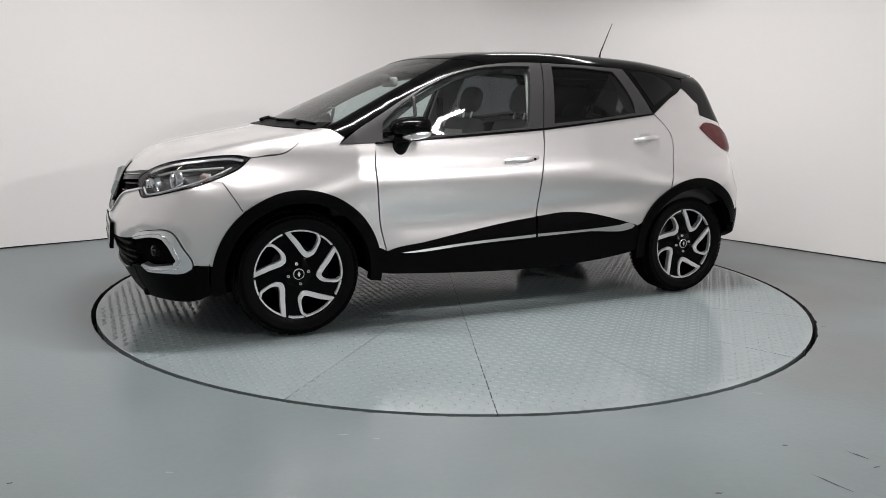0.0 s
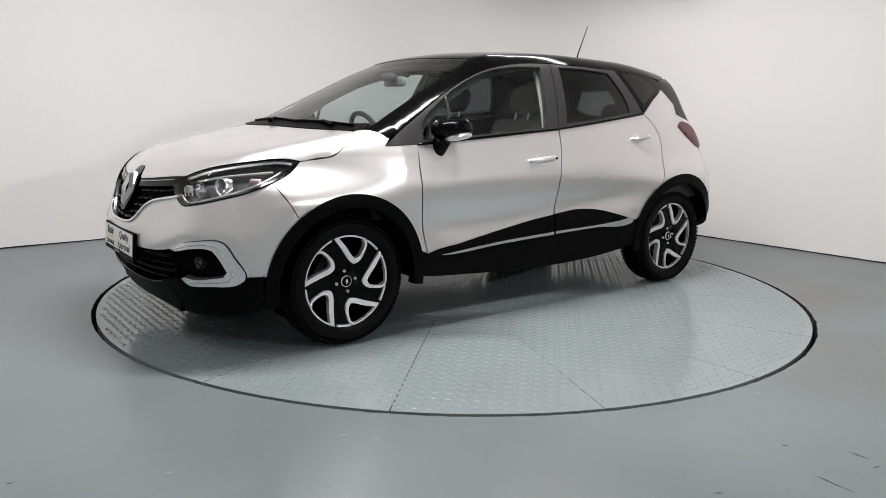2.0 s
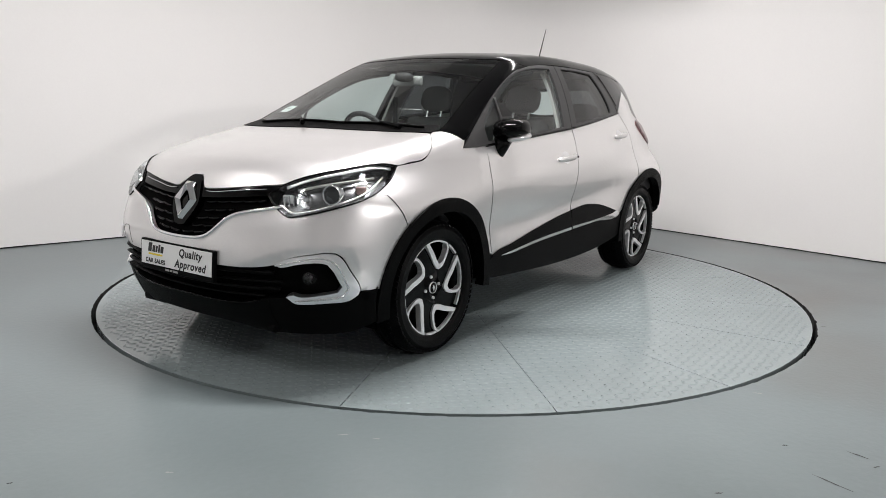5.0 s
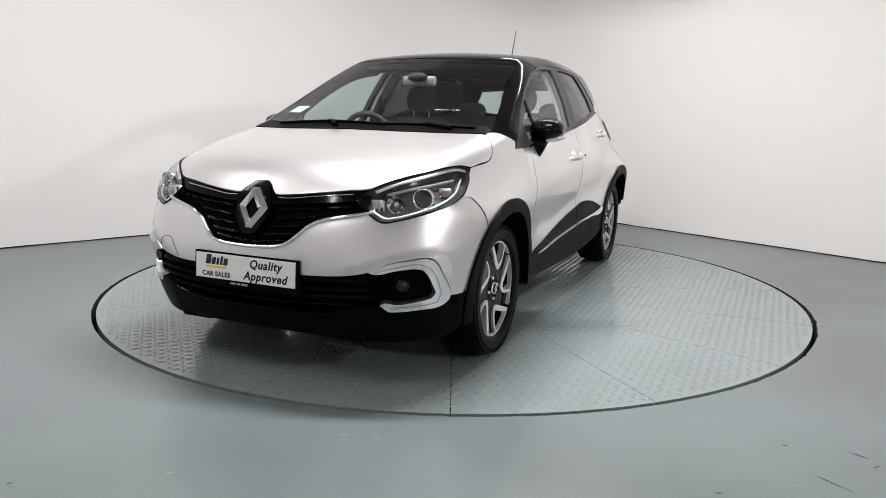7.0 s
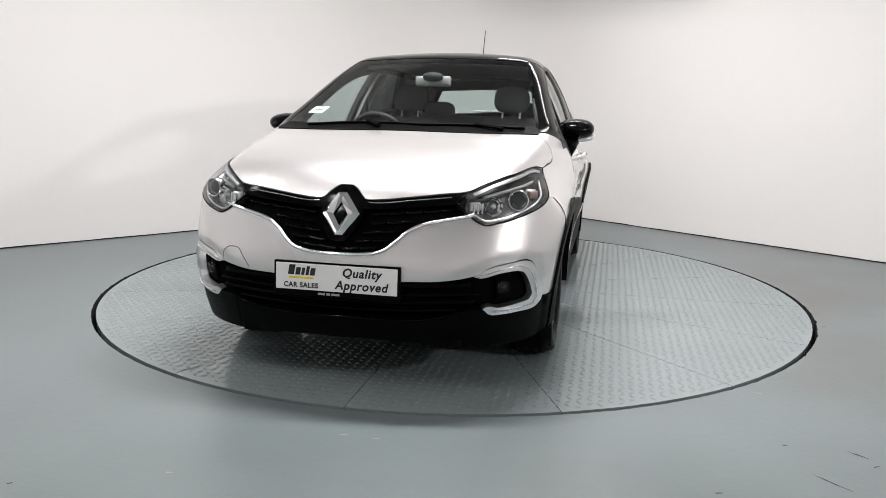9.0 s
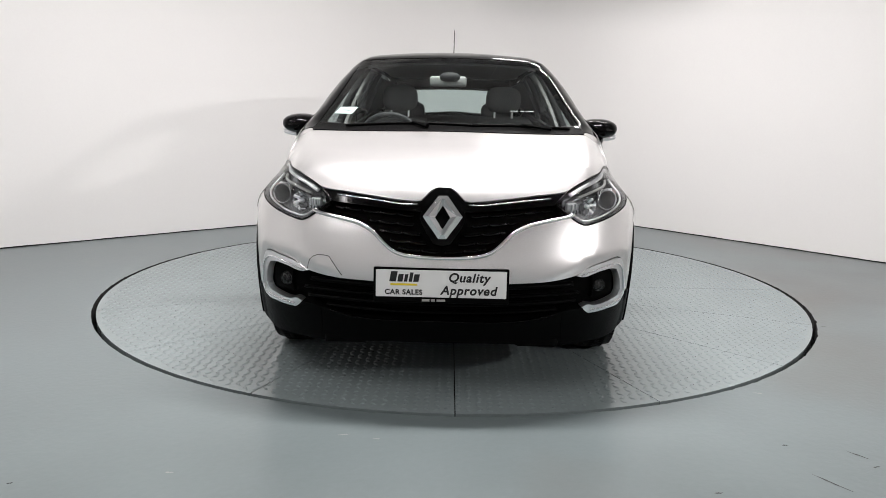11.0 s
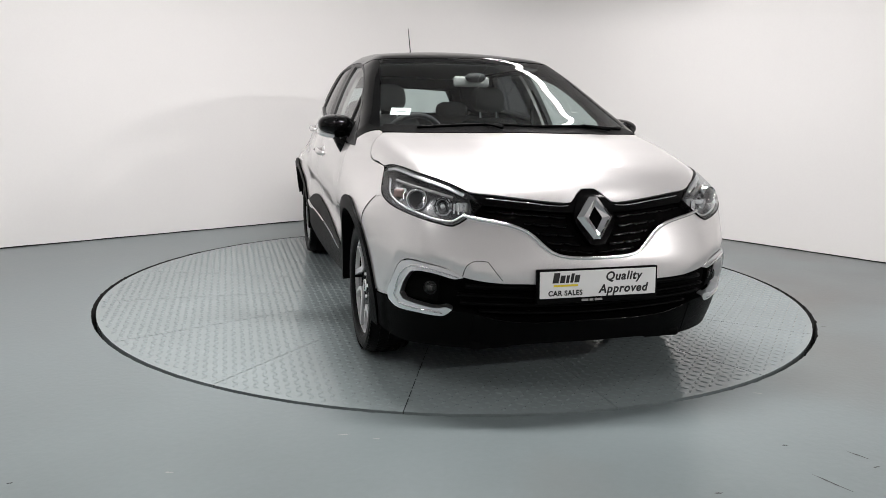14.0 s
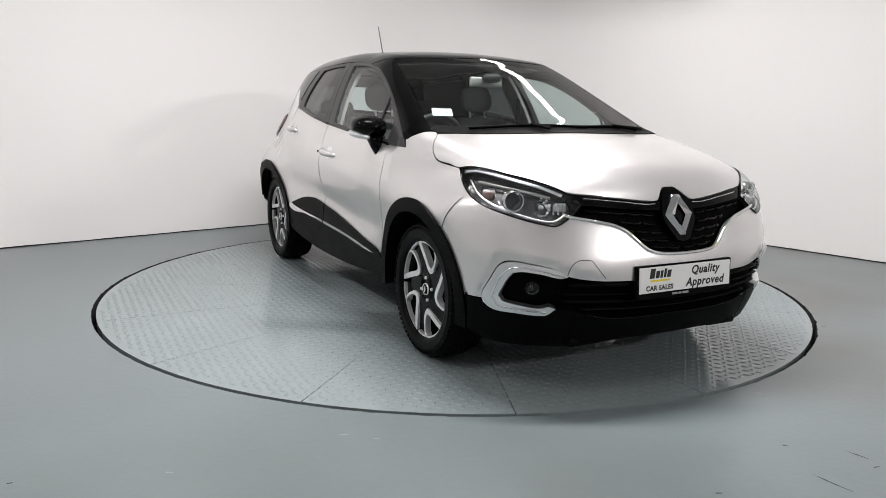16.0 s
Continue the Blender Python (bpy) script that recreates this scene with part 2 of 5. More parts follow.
def grad(p):
    e = 1e-3
    g = np.stack([skin(p + e * np.eye(3)[i]) - skin(p - e * np.eye(3)[i]) for i in range(3)], 1)
    return g / np.maximum(np.linalg.norm(g, axis=1, keepdims=True), 1e-9)


def rays(view, q, s=1):
    """Rays towards the body for flat coordinates q: side (x, z), top (x, y), front and back (degrees round the axle, z)."""
    n = len(q)
    o, d = np.zeros((n, 3)), np.zeros((n, 3))
    if view == "side":
        o[:, 0], o[:, 1], o[:, 2], d[:, 1] = q[:, 0], 1.1, q[:, 1], -1
    elif view == "top":
        o[:, 0], o[:, 1], o[:, 2], d[:, 2] = q[:, 0], q[:, 1], 1.7, -1
    else:
        f = 1 if view == "front" else -1
        a = np.radians(q[:, 0])
        d[:, 0], d[:, 1] = -f * np.cos(a), -np.sin(a)
        o[:, 0], o[:, 1], o[:, 2] = f * (0.9 + 1.5 * np.cos(a)), 1.5 * np.sin(a), q[:, 1]
    return o, d


def drop(o, d, reach=1.6, steps=80):
    """First meeting of rays with the skin."""
    n = len(o)
    lo, hi = np.zeros(n), np.full(n, reach)
    found = np.zeros(n, bool)
    for k in range(1, steps + 1):
        t = reach * k / steps
        inside = (skin(o + t * d) < 0) & ~found
        lo[inside], hi[inside] = reach * (k - 1) / steps, t
        found |= inside
    for _ in range(22):
        mid = (lo + hi) / 2
        inside = skin(o + mid[:, None] * d) < 0
        hi, lo = np.where(inside, mid, hi), np.where(inside, lo, mid)
    return o + hi[:, None] * d, found


def flat(view, p):
    """Flat coordinates of points in space for a view: the inverse of rays."""
    p = np.asarray(p, float).reshape(-1, 3)
    if view == "side":
        return p[:, [0, 2]]
    if view == "top":
        return p[:, [0, 1]]
    f = 1 if view == "front" else -1
    return np.stack([np.degrees(np.arctan2(p[:, 1], f * p[:, 0] - 0.9)), p[:, 2]], 1)


# ---- panels cut from the skin ----
from mathutils.geometry import delaunay_2d_cdt

UNIT = {"side": 1.0, "top": 1.0, "front": 0.021, "back": 0.021}


def smooth_loop(pts, step, closed=True):
    """A curve through pts that stays sharp where it turns by more than 40 degrees, in even short steps."""
    p = np.array(pts, float)
    n = len(p)
    out = []
    last = n if closed else n - 1

    def tangent(i):
        if not closed and i in (0, n - 1):
            return None
        a, b = p[i] - p[i - 1], p[(i + 1) % n] - p[i]
        la, lb = np.linalg.norm(a), np.linalg.norm(b)
        if la < 1e-9 or lb < 1e-9 or np.dot(a, b) / (la * lb) < 0.77:
            return None
        return (a / la + b / lb) / 2

    tans = [tangent(i) for i in range(n)]
    for i in range(last):
        a, b = p[i], p[(i + 1) % n]
        d = np.linalg.norm(b - a)
        ta, tb = tans[i], tans[(i + 1) % n]
        ta = (b - a) if ta is None else ta * d
        tb = (b - a) if tb is None else tb * d
        k = max(1, int(round(d / step)))
        for j in range(k):
            t = j / k
            out.append((1 + 2 * t) * (1 - t) ** 2 * a + t * (1 - t) ** 2 * ta + t * t * (3 - 2 * t) * b + t * t * (t - 1) * tb)
    if not closed:
        out.append(p[-1])
    return np.array(out)


def within(q, loop):
    x, y = q[:, 0][:, None], q[:, 1][:, None]
    x0, y0 = loop[:, 0][None], loop[:, 1][None]
    x1, y1 = np.roll(x0, -1, 1), np.roll(y0, -1, 1)
    cross = ((y0 > y) != (y1 > y)) & (x < (x1 - x0) * (y - y0) / np.where(y1 == y0, 1e-12, y1 - y0) + x0)
    return cross.sum(1) % 2 == 1


def lift(view, pts, off=0.0):
    p, ok = drop(*rays(view, np.array(pts, float)))
    return p + off * grad(p) if off else p


def recast(to, view, pts):
    """Flat coordinates in one view taken over to another, along the skin."""
    return [tuple(q) for q in flat(to, lift(view, pts))]


def panel(name, view, pts, mat, parent, off=0.0, depth=0.014, res=0.035, s=1, label="", holes=(), crown=0.0):
    """A sheet of the skin inside the outline pts, raised by off, with edges folded in by depth. crown swells its middle."""
    k = np.array([UNIT[view], 1.0])
    loops = [smooth_loop(np.array(q, float) * k, res * 0.6) for q in (pts, *holes)]
    lo, hi = loops[0].min(0), loops[0].max(0)
    gx, gy = np.meshgrid(np.arange(lo[0], hi[0], res), np.arange(lo[1], hi[1], res))
    gx = gx + (np.arange(gx.shape[0]) % 2)[:, None] * res / 2
    g = np.stack([gx.ravel(), gy.ravel()], 1)
    keep = within(g, loops[0]) if len(g) else np.zeros(0, bool)
    for h in loops[1:]:
        keep &= ~within(g, h)
    g = g[keep]
    edge = np.concatenate(loops)
    if len(g):
        far = np.sqrt(((g[:, None] - edge[None]) ** 2).sum(2)).min(1)
        g, far = g[far > res * 0.45], far[far > res * 0.45]
    verts, edges, base = [Vector(q) for q in np.concatenate([edge, g])] if len(g) else [Vector(q) for q in edge], [], 0
    for h in loops:
        edges += [(base + i, base + (i + 1) % len(h)) for i in range(len(h))]
        base += len(h)
    v2, _, tris, *_ = delaunay_2d_cdt(verts, edges, [], 1, 1e-6)
    q = np.array([tuple(v) for v in v2])
    t = np.array([f for f in tris if len(f) == 3])
    mid = q[t].mean(1)
    ok = within(mid, loops[0])
    for h in loops[1:]:
        ok &= ~within(mid, h)
    t = t[ok]
    p, found = drop(*rays(view, q / k))
    n = grad(p)
    lift_by = np.full(len(p), off)
    if crown:
        dist = np.sqrt(((q[:, None] - edge[None]) ** 2).sum(2)).min(1)
        lift_by = off + crown * (1 - np.exp(-dist / 0.012))
    p = p + lift_by[:, None] * n
    t = t[found[t].all(1)]
    face_n = np.cross(p[t[:, 1]] - p[t[:, 0]], p[t[:, 2]] - p[t[:, 0]])
    turn = (face_n * n[t].mean(1)).sum(1) < 0
    t[turn] = t[turn][:, ::-1]
    # folded rim along open edges
    count = {}
    for a, b, c in t:
        for e in ((a, b), (b, c), (c, a)):
            count[e] = 1
    rim = [e for e in count if (e[1], e[0]) not in count]
    pts3, nor, faces = [tuple(a) for a in p], [tuple(a) for a in n], [tuple(int(i) for i in f) for f in t]
    for a, b in rim:
        d = np.cross(p[b] - p[a], n[a])
        d = d / max(np.linalg.norm(d), 1e-9)
        i = len(pts3)
        pts3 += [tuple(p[a]), tuple(p[b]), tuple(p[b] - depth * n[b]), tuple(p[a] - depth * n[a])]
        nor += [tuple(d)] * 4
        faces.append((i + 3, i + 2, i + 1, i))
    if s < 0:
        pts3 = [(x, -y, z) for x, y, z in pts3]
        nor = [(x, -y, z) for x, y, z in nor]
        faces = [f[::-1] for f in faces]
    me = bpy.data.meshes.new(name)
    me.from_pydata(pts3, [], faces)
    me.materials.append(mat)
    me.shade_smooth()
    me.normals_split_custom_set_from_vertices(nor)
    me.update()
    ob = new(name, me)
    ob.parent = parent
    if label:
        ob["label"] = label
    return ob


def arc(cx, cz, r, a0, a1, n=14, squash=1.0):
    return [(cx + r * math.cos(math.radians(a0 + (a1 - a0) * i / n)), cz + squash * r * math.sin(math.radians(a0 + (a1 - a0) * i / n))) for i in range(n + 1)]


def ribbon(name, view, pts, width, mat, parent, off=0.004, s=1, label="", closed=False, thick=0.006):
    """A rounded strip laid along a line on the skin."""
    k = np.array([UNIT[view], 1.0])
    q = smooth_loop(np.array(pts, float) * k, 0.02, closed)
    p = lift(view, q / k)
    n = grad(p)
    nxt, prv = np.roll(p, -1, 0), np.roll(p, 1, 0)
    if not closed:
        nxt[-1], prv[0] = p[-1], p[0]
    d = nxt - prv
    w = np.cross(d, n)
    w /= np.maximum(np.linalg.norm(w, axis=1, keepdims=True), 1e-9)
    bm = bmesh.new()
    rows = []
    for i in range(len(p)):
        ring = []
        for a in range(8):
            c, e = math.cos(a * math.pi / 4), math.sin(a * math.pi / 4)
            v = p[i] + n[i] * (off + thick * e) + w[i] * (width / 2 * c)
            ring.append(bm.verts.new((v[0], s * v[1], v[2])))
        rows.append(ring)
    pairs = list(zip(rows, rows[1:])) + ([(rows[-1], rows[0])] if closed else [])
    for a, b in pairs:
        for i in range(8):
            bm.faces.new((a[i], a[(i + 1) % 8], b[(i + 1) % 8], b[i]))
    if not closed:
        bm.faces.new(rows[0])
        bm.faces.new(rows[-1])
    bmesh.ops.recalc_face_normals(bm, faces=bm.faces)
    return part(name, bm, mat, parent, label, True)


# ---- the studio: two long white walls that meet in a wide rounded corner, grey painted floor ----
CORNER = Vector((0.47, 4.397))
LEFT_WAY, RIGHT_WAY = Vector((-0.7646, -0.6445)), Vector((0.6738, -0.7389))


def wall_line(radius=1.45, far=7.5, steps=16):
    """The inner face of the walls in plan, from far on the left round the corner to far on the right."""
    a, b = CORNER + LEFT_WAY * radius, CORNER + RIGHT_WAY * radius
    pts = [CORNER + LEFT_WAY * far]
    for i in range(steps + 1):
        t = i / steps
        pts.append(a * (1 - t) ** 2 + CORNER * 2 * t * (1 - t) + b * t * t)
    pts.append(CORNER + RIGHT_WAY * far)
    return pts


def build_room():
    line = wall_line()
    bm = bmesh.new()
    n = len(line)
    inner = [[bm.verts.new((p.x, p.y, z)) for p in line] for z in (-0.05, ROOM_H)]
    outer = []
    for z in (-0.05, ROOM_H):
        row = []
        for i, p in enumerate(line):
            d = (line[min(i + 1, n - 1)] - line[max(i - 1, 0)]).normalized()
            row.append(bm.verts.new((p.x - d.y * 0.2, p.y + d.x * 0.2, z)))
        outer.append(row)
    for i in range(n - 1):
        bm.faces.new((inner[0][i], inner[0][i + 1], inner[1][i + 1], inner[1][i]))
        bm.faces.new((outer[0][i + 1], outer[0][i], outer[1][i], outer[1][i + 1]))
        bm.faces.new((inner[1][i], inner[1][i + 1], outer[1][i + 1], outer[1][i]))
    for k in (0, n - 1):
        bm.faces.new((inner[0][k], inner[1][k], outer[1][k], outer[0][k]))
    bmesh.ops.recalc_face_normals(bm, faces=bm.faces)
    w = part("wall_north", bm, WALL)
    for f in w.data.polygons:
        f.use_smooth = True
    w.data.set_sharp_from_angle(angle=0.6)
    tagged(w, "plain white painted studio wall with a rounded corner", "wall", kind="structure")
    # the dark uneven joint between wall and floor
    rnd = random.Random(4)
    pts = []
    for a, b in zip(line, line[1:]):
        k = max(2, int((b - a).length / 0.12))
        pts += [a.lerp(b, i / k) for i in range(k)]
    bm = bmesh.new()
    rows = []
    for i, p in enumerate(pts):
        d = (pts[min(i + 1, len(pts) - 1)] - pts[max(i - 1, 0)]).normalized()
        q = Vector((d.y, -d.x))
        r = 0.006 + 0.006 * rnd.random()
        rows.append([bm.verts.new((p.x, p.y, 0.008 + 0.004 * rnd.random())), bm.verts.new((p.x + q.x * r, p.y + q.y * r, 0.0015))])
    for a, b in zip(rows, rows[1:]):
        bm.faces.new((a[0], a[1], b[1], b[0]))
    tagged(part("floor_joint", bm, GAP), "dark uneven sealant line where wall meets floor", "joint", kind="structure")
    # unseen walls added behind the camera: they close the room and bounce light forward
    ends = [line[0], line[-1]]
    back = [Vector((ends[0].x, -7.2)), Vector((ends[1].x, -7.2))]
    for name, a, b in (("wall_west", ends[0], back[0]), ("wall_south", back[0], back[1]), ("wall_east", back[1], ends[1])):
        d = (b - a)
        bm = box(0, d.length, 0.0, 0.2, -0.05, ROOM_H)
        bm.transform(Matrix.Translation((a.x, a.y, 0)) @ Matrix.Rotation(math.atan2(d.y, d.x), 4, "Z") @ Matrix.Translation((0, -0.2, 0)))
        tagged(part(name, bm, BACK_WALL), "plain pale grey wall behind the camera, unseen, added to bounce light", "wall", kind="structure")
    bm = box(-9, 9, -8, 5.5, ROOM_H, ROOM_H + 0.2)
    tagged(part("ceiling", bm, CEILING), "plain grey studio ceiling", "ceiling", kind="structure")
    # floor with the round pit of the turntable
    bm = bmesh.new()
    steps = 480
    R = 2.256
    chip = random.Random(7)
    radii = [R + 0.003 * chip.random() + (0.007 * chip.random() if chip.random() < 0.12 else 0.0) for i in range(steps)]
    ring = [bm.verts.new((r * math.cos(2 * math.pi * i / steps), r * math.sin(2 * math.pi * i / steps), 0)) for i, r in enumerate(radii)]
    low = [bm.verts.new((v.co.x, v.co.y, -0.12)) for v in ring]
    out = []
    for i in range(steps):
        a = 2 * math.pi * i / steps
        k = 10.0 / max(abs(math.cos(a)), abs(math.sin(a)))
        out.append(bm.verts.new((k * math.cos(a), k * math.sin(a), 0)))
    for i in range(steps):
        j = (i + 1) % steps
        bm.faces.new((ring[i], out[i], out[j], ring[j]))
        # pit wall coloured black for the shade inside the ring gap
        bm.faces.new((low[i], ring[i], ring[j], low[j])).material_index = 1
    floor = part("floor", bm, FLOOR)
    floor.data.materials.append(GAP)
    # chips and scuffs in the paint
    rnd = random.Random(11)
    for x, y, long, turn, mat in ((1.187, -2.461, 0.024, 5, GAP), (-1.42, -2.84, 0.02, 30, GAP), (1.415, -2.53, 0.085, -52, GREY_TRIM), (1.220, -2.74, 0.15, -56, GREY_TRIM), (1.432, -2.62, 0.03, 20, GREY_TRIM),
                                  (0.818, -2.819, 0.03, 10, GREY_TRIM), (-0.42, -2.44, 0.05, 12, PALE_PLASTIC), (-0.30, -2.47, 0.03, -8, PALE_PLASTIC), (1.62, -2.9, 0.05, 60, GREY_TRIM), (1.30, -1.95, 0.04, -20, PALE_PLASTIC),
                                  (-0.95, -2.75, 0.03, 0, PALE_PLASTIC), (2.1, -0.9, 0.05, 15, GREY_TRIM), (2.5, -1.3, 0.06, -35, GREY_TRIM)):
        sc = bmesh.new()
        n = 9
        up = [sc.verts.new((long * (i / n - 0.5), 0.004 * (0.4 + rnd.random()) * math.sin(math.pi * (i + 0.3) / (n + 0.6)), 0.0006)) for i in range(n + 1)]
        dn = [sc.verts.new((long * (i / n - 0.5), -0.004 * (0.4 + rnd.random()) * math.sin(math.pi * (i + 0.3) / (n + 0.6)), 0.0006)) for i in range(n + 1)]
        for i in range(n):
            sc.faces.new((dn[i], dn[i + 1], up[i + 1], up[i]))
        sc.transform(pose(x, y, 0, 0, 0, turn))
        part("paint_chip", sc, mat, floor)
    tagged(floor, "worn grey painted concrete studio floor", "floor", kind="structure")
    bm = bmesh.new()
    bmesh.ops.create_circle(bm, cap_ends=True, radius=R + 0.02, segments=96)
    bmesh.ops.translate(bm, vec=(0, 0, -0.118), verts=bm.verts)
    # pit bottom in the same black, for the shade under the deck
    tagged(part("turntable_pit", bm, GAP), "shallow pit under the turntable, its shade put in as black", "pit", kind="structure")


build_room()


def build_strips():
    for x, y, z, turn, tilt, length, width, power in STRIPS:
        t = thing("strip_light", "white strip light out of view, some of them added as fill", "ceiling light", "strip lights")
        t.matrix_world = pose(x, y, z, 0, 0, turn)
        lean = pose(0, 0, 0, tilt, 0, 0)
        part("housing", box(-length / 2, length / 2, -0.05, 0.05, 0.0, 0.07, 0.01, 2, lean), PALE_PLASTIC, t)
        part("diffuser", box(-length / 2 + 0.02, length / 2 - 0.02, -width / 2, width / 2, -0.035, -0.001, 0.012, 2, lean), LAMP_GLOW, t, "glowing white diffuser", True)
        for k in ((-0.4, 0.4) if length > 0.5 else (0.0,)):
            part("hanger", tube([(k * length, 0, 0.06), (k * length, 0, ROOM_H - z)], 0.006, 6), SATIN, t)


build_strips()


# ---- the turntable: sectors of painted tread plate ----
DECK_R = 2.232
SEAMS = [0.8 + 22.5 * k for k in range(16)]


def build_turntable():
    t = thing("turntable", "round turntable of grey painted tread plate sunk in the floor", "turntable")
    for a, b in zip(SEAMS, SEAMS[1:] + [SEAMS[0] + 360]):
        bm = bmesh.new()
        steps, gap = 8, 0.0022
        top = []
        mid = math.radians((a + b) / 2)
        c = Vector((gap * math.cos(mid) * 2.6, gap * math.sin(mid) * 2.6))
        top.append((c.x, c.y))
        for i in range(steps + 1):
            g = math.degrees(gap / DECK_R)
            w = math.radians(a + g + (b - a - 2 * g) * i / steps)
            top.append((DECK_R * math.cos(w), DECK_R * math.sin(w)))
        hi = [bm.verts.new((x, y, 0.0)) for x, y in top]
        lo = [bm.verts.new((x, y, -0.05)) for x, y in top]
        bm.faces.new(hi)
        bm.faces.new(lo[::-1])
        for i in range(len(hi)):
            j = (i + 1) % len(hi)
            bm.faces.new((lo[i], lo[j], hi[j], hi[i]))
        part("deck_plate", bm, DECK, t)
    # raised tread bars, alternately turned
    verts, faces = [], []
    pitch = 0.043
    m = int(DECK_R / pitch) + 1
    for i in range(-m, m + 1):
        for j in range(-m, m + 1):
            x, y = i * pitch, j * pitch
            if x * x + y * y > (DECK_R - 0.03) ** 2:
                continue
            w = math.radians(45 if (i + j) % 2 else 135)
            c, s = math.cos(w), math.sin(w)
            b = len(verts)
            for u, v, h in ((-0.0195, 0, 0), (0, -0.0085, 0), (0.0195, 0, 0), (0, 0.0085, 0), (-0.010, 0, 0.0042), (0.010, 0, 0.0042)):
                verts.append((x + u * c - v * s, y + u * s + v * c, h + 0.0002))
            faces += [(b, b + 1, b + 4), (b + 1, b + 5, b + 4), (b + 1, b + 2, b + 5), (b + 2, b + 3, b + 5), (b + 3, b + 4, b + 5), (b + 3, b, b + 4)]
    me = bpy.data.meshes.new("tread_relief")
    me.from_pydata(verts, [], faces)
    me.materials.append(DECK)
    me.shade_smooth()
    ob = new("tread_relief", me)
    ob.parent = t
    tagged(ob, "small raised tread bars", kind="stuff")
    return t


turntable = build_turntable()


# ---- the car: a silver compact crossover with a black roof ----
car = thing("car", "silver compact crossover car with black roof and black lower cladding", "car")
AXLE_F, AXLE_R, WHEEL_Z, ARCH_OUT, ARCH_IN = 1.303, -1.303, 0.33, 0.440, 0.378

# shared lines on the left flank, in x and z
CANT = [(-1.45, 1.415), (-1.175, 1.437), (-0.85, 1.456), (-0.55, 1.464), (-0.256, 1.467), (-0.066, 1.460), (0.12, 1.440), (0.308, 1.400), (0.521, 1.316), (0.816, 1.157), (0.985, 1.062), (1.06, 1.03)]
BELT_F = [(0.893, 0.993), (0.40, 1.030), (-0.165, 1.072)]
BELT_R = [(-0.176, 1.075), (-0.60, 1.122), (-1.044, 1.172)]
FRONT_GAP = [(0.897, 0.99), (0.902, 0.90), (0.896, 0.777), (0.865, 0.55), (0.832, 0.43)]
MID_GAP = [(-0.168, 1.073), (-0.160, 0.991), (-0.130, 0.86), (-0.119, 0.76), (-0.118, 0.60), (-0.114, 0.565)]
REAR_GAP = [(-1.052, 1.168), (-1.110, 1.12), (-1.165, 1.050), (-1.163, 0.95), (-1.125, 0.842), (-1.098, 0.762), (-1.086, 0.705)]
HOOD_SIDE = [(1.516, 0.922), (1.44, 0.932), (1.357, 0.946), (1.294, 0.987), (1.211, 1.055)]
BUMPER_GAP = [(1.668, 0.808), (1.64, 0.76), (1.590, 0.675)]
WEDGE_TOP = [(0.826, 0.424), (0.60, 0.462), (0.299, 0.512), (0.05, 0.549), (-0.11, 0.567)]
WEDGE_TOP_R = [(-0.122, 0.570), (-0.306, 0.587), (-0.470, 0.577), (-0.65, 0.54), (-0.80, 0.50), (-0.853, 0.485)]
# front lines, left half, in degrees round the axle and z
LAMP = [(22.1, 0.810), (25.3, 0.852), (29.7, 0.886), (37.3, 0.917), (46.3, 0.934), (50.2, 0.925), (48.3, 0.873), (45.2, 0.830), (41.4, 0.795), (36.0, 0.763), (29.6, 0.732), (27.2, 0.726), (24.4, 0.762)]
GRILLE_TOP = [(0.0, 0.866), (1.4, 0.866), (2.8, 0.848), (4.3, 0.818), (6.6, 0.815), (13.9, 0.829), (19.7, 0.842), (24.9, 0.852)]
GRILLE_LOW = [(24.1, 0.758), (19.2, 0.740), (15.6, 0.723), (13.2, 0.699), (10.6, 0.652), (9.0, 0.626), (7.0, 0.611), (4.0, 0.604), (0.0, 0.602)]
FOG_OUT = [(24.9, 0.526), (27.6, 0.556), (31.6, 0.573), (35.2, 0.580), (36.9, 0.566), (38.9, 0.498), (40.7, 0.418), (40.4, 0.393), (38.6, 0.371), (34.0, 0.364), (29.7, 0.359), (28.5, 0.361), (26.8, 0.390)]
FOG_IN = [(27.9, 0.400), (29.7, 0.392), (33.9, 0.402), (36.5, 0.411), (37.3, 0.434), (35.9, 0.500), (34.7, 0.534), (33.2, 0.541), (29.6, 0.535), (26.2, 0.520)]


def arch(cx, r, a0, a1, n=16):
    return arc(cx, WHEEL_Z, r, a0, a1, n)


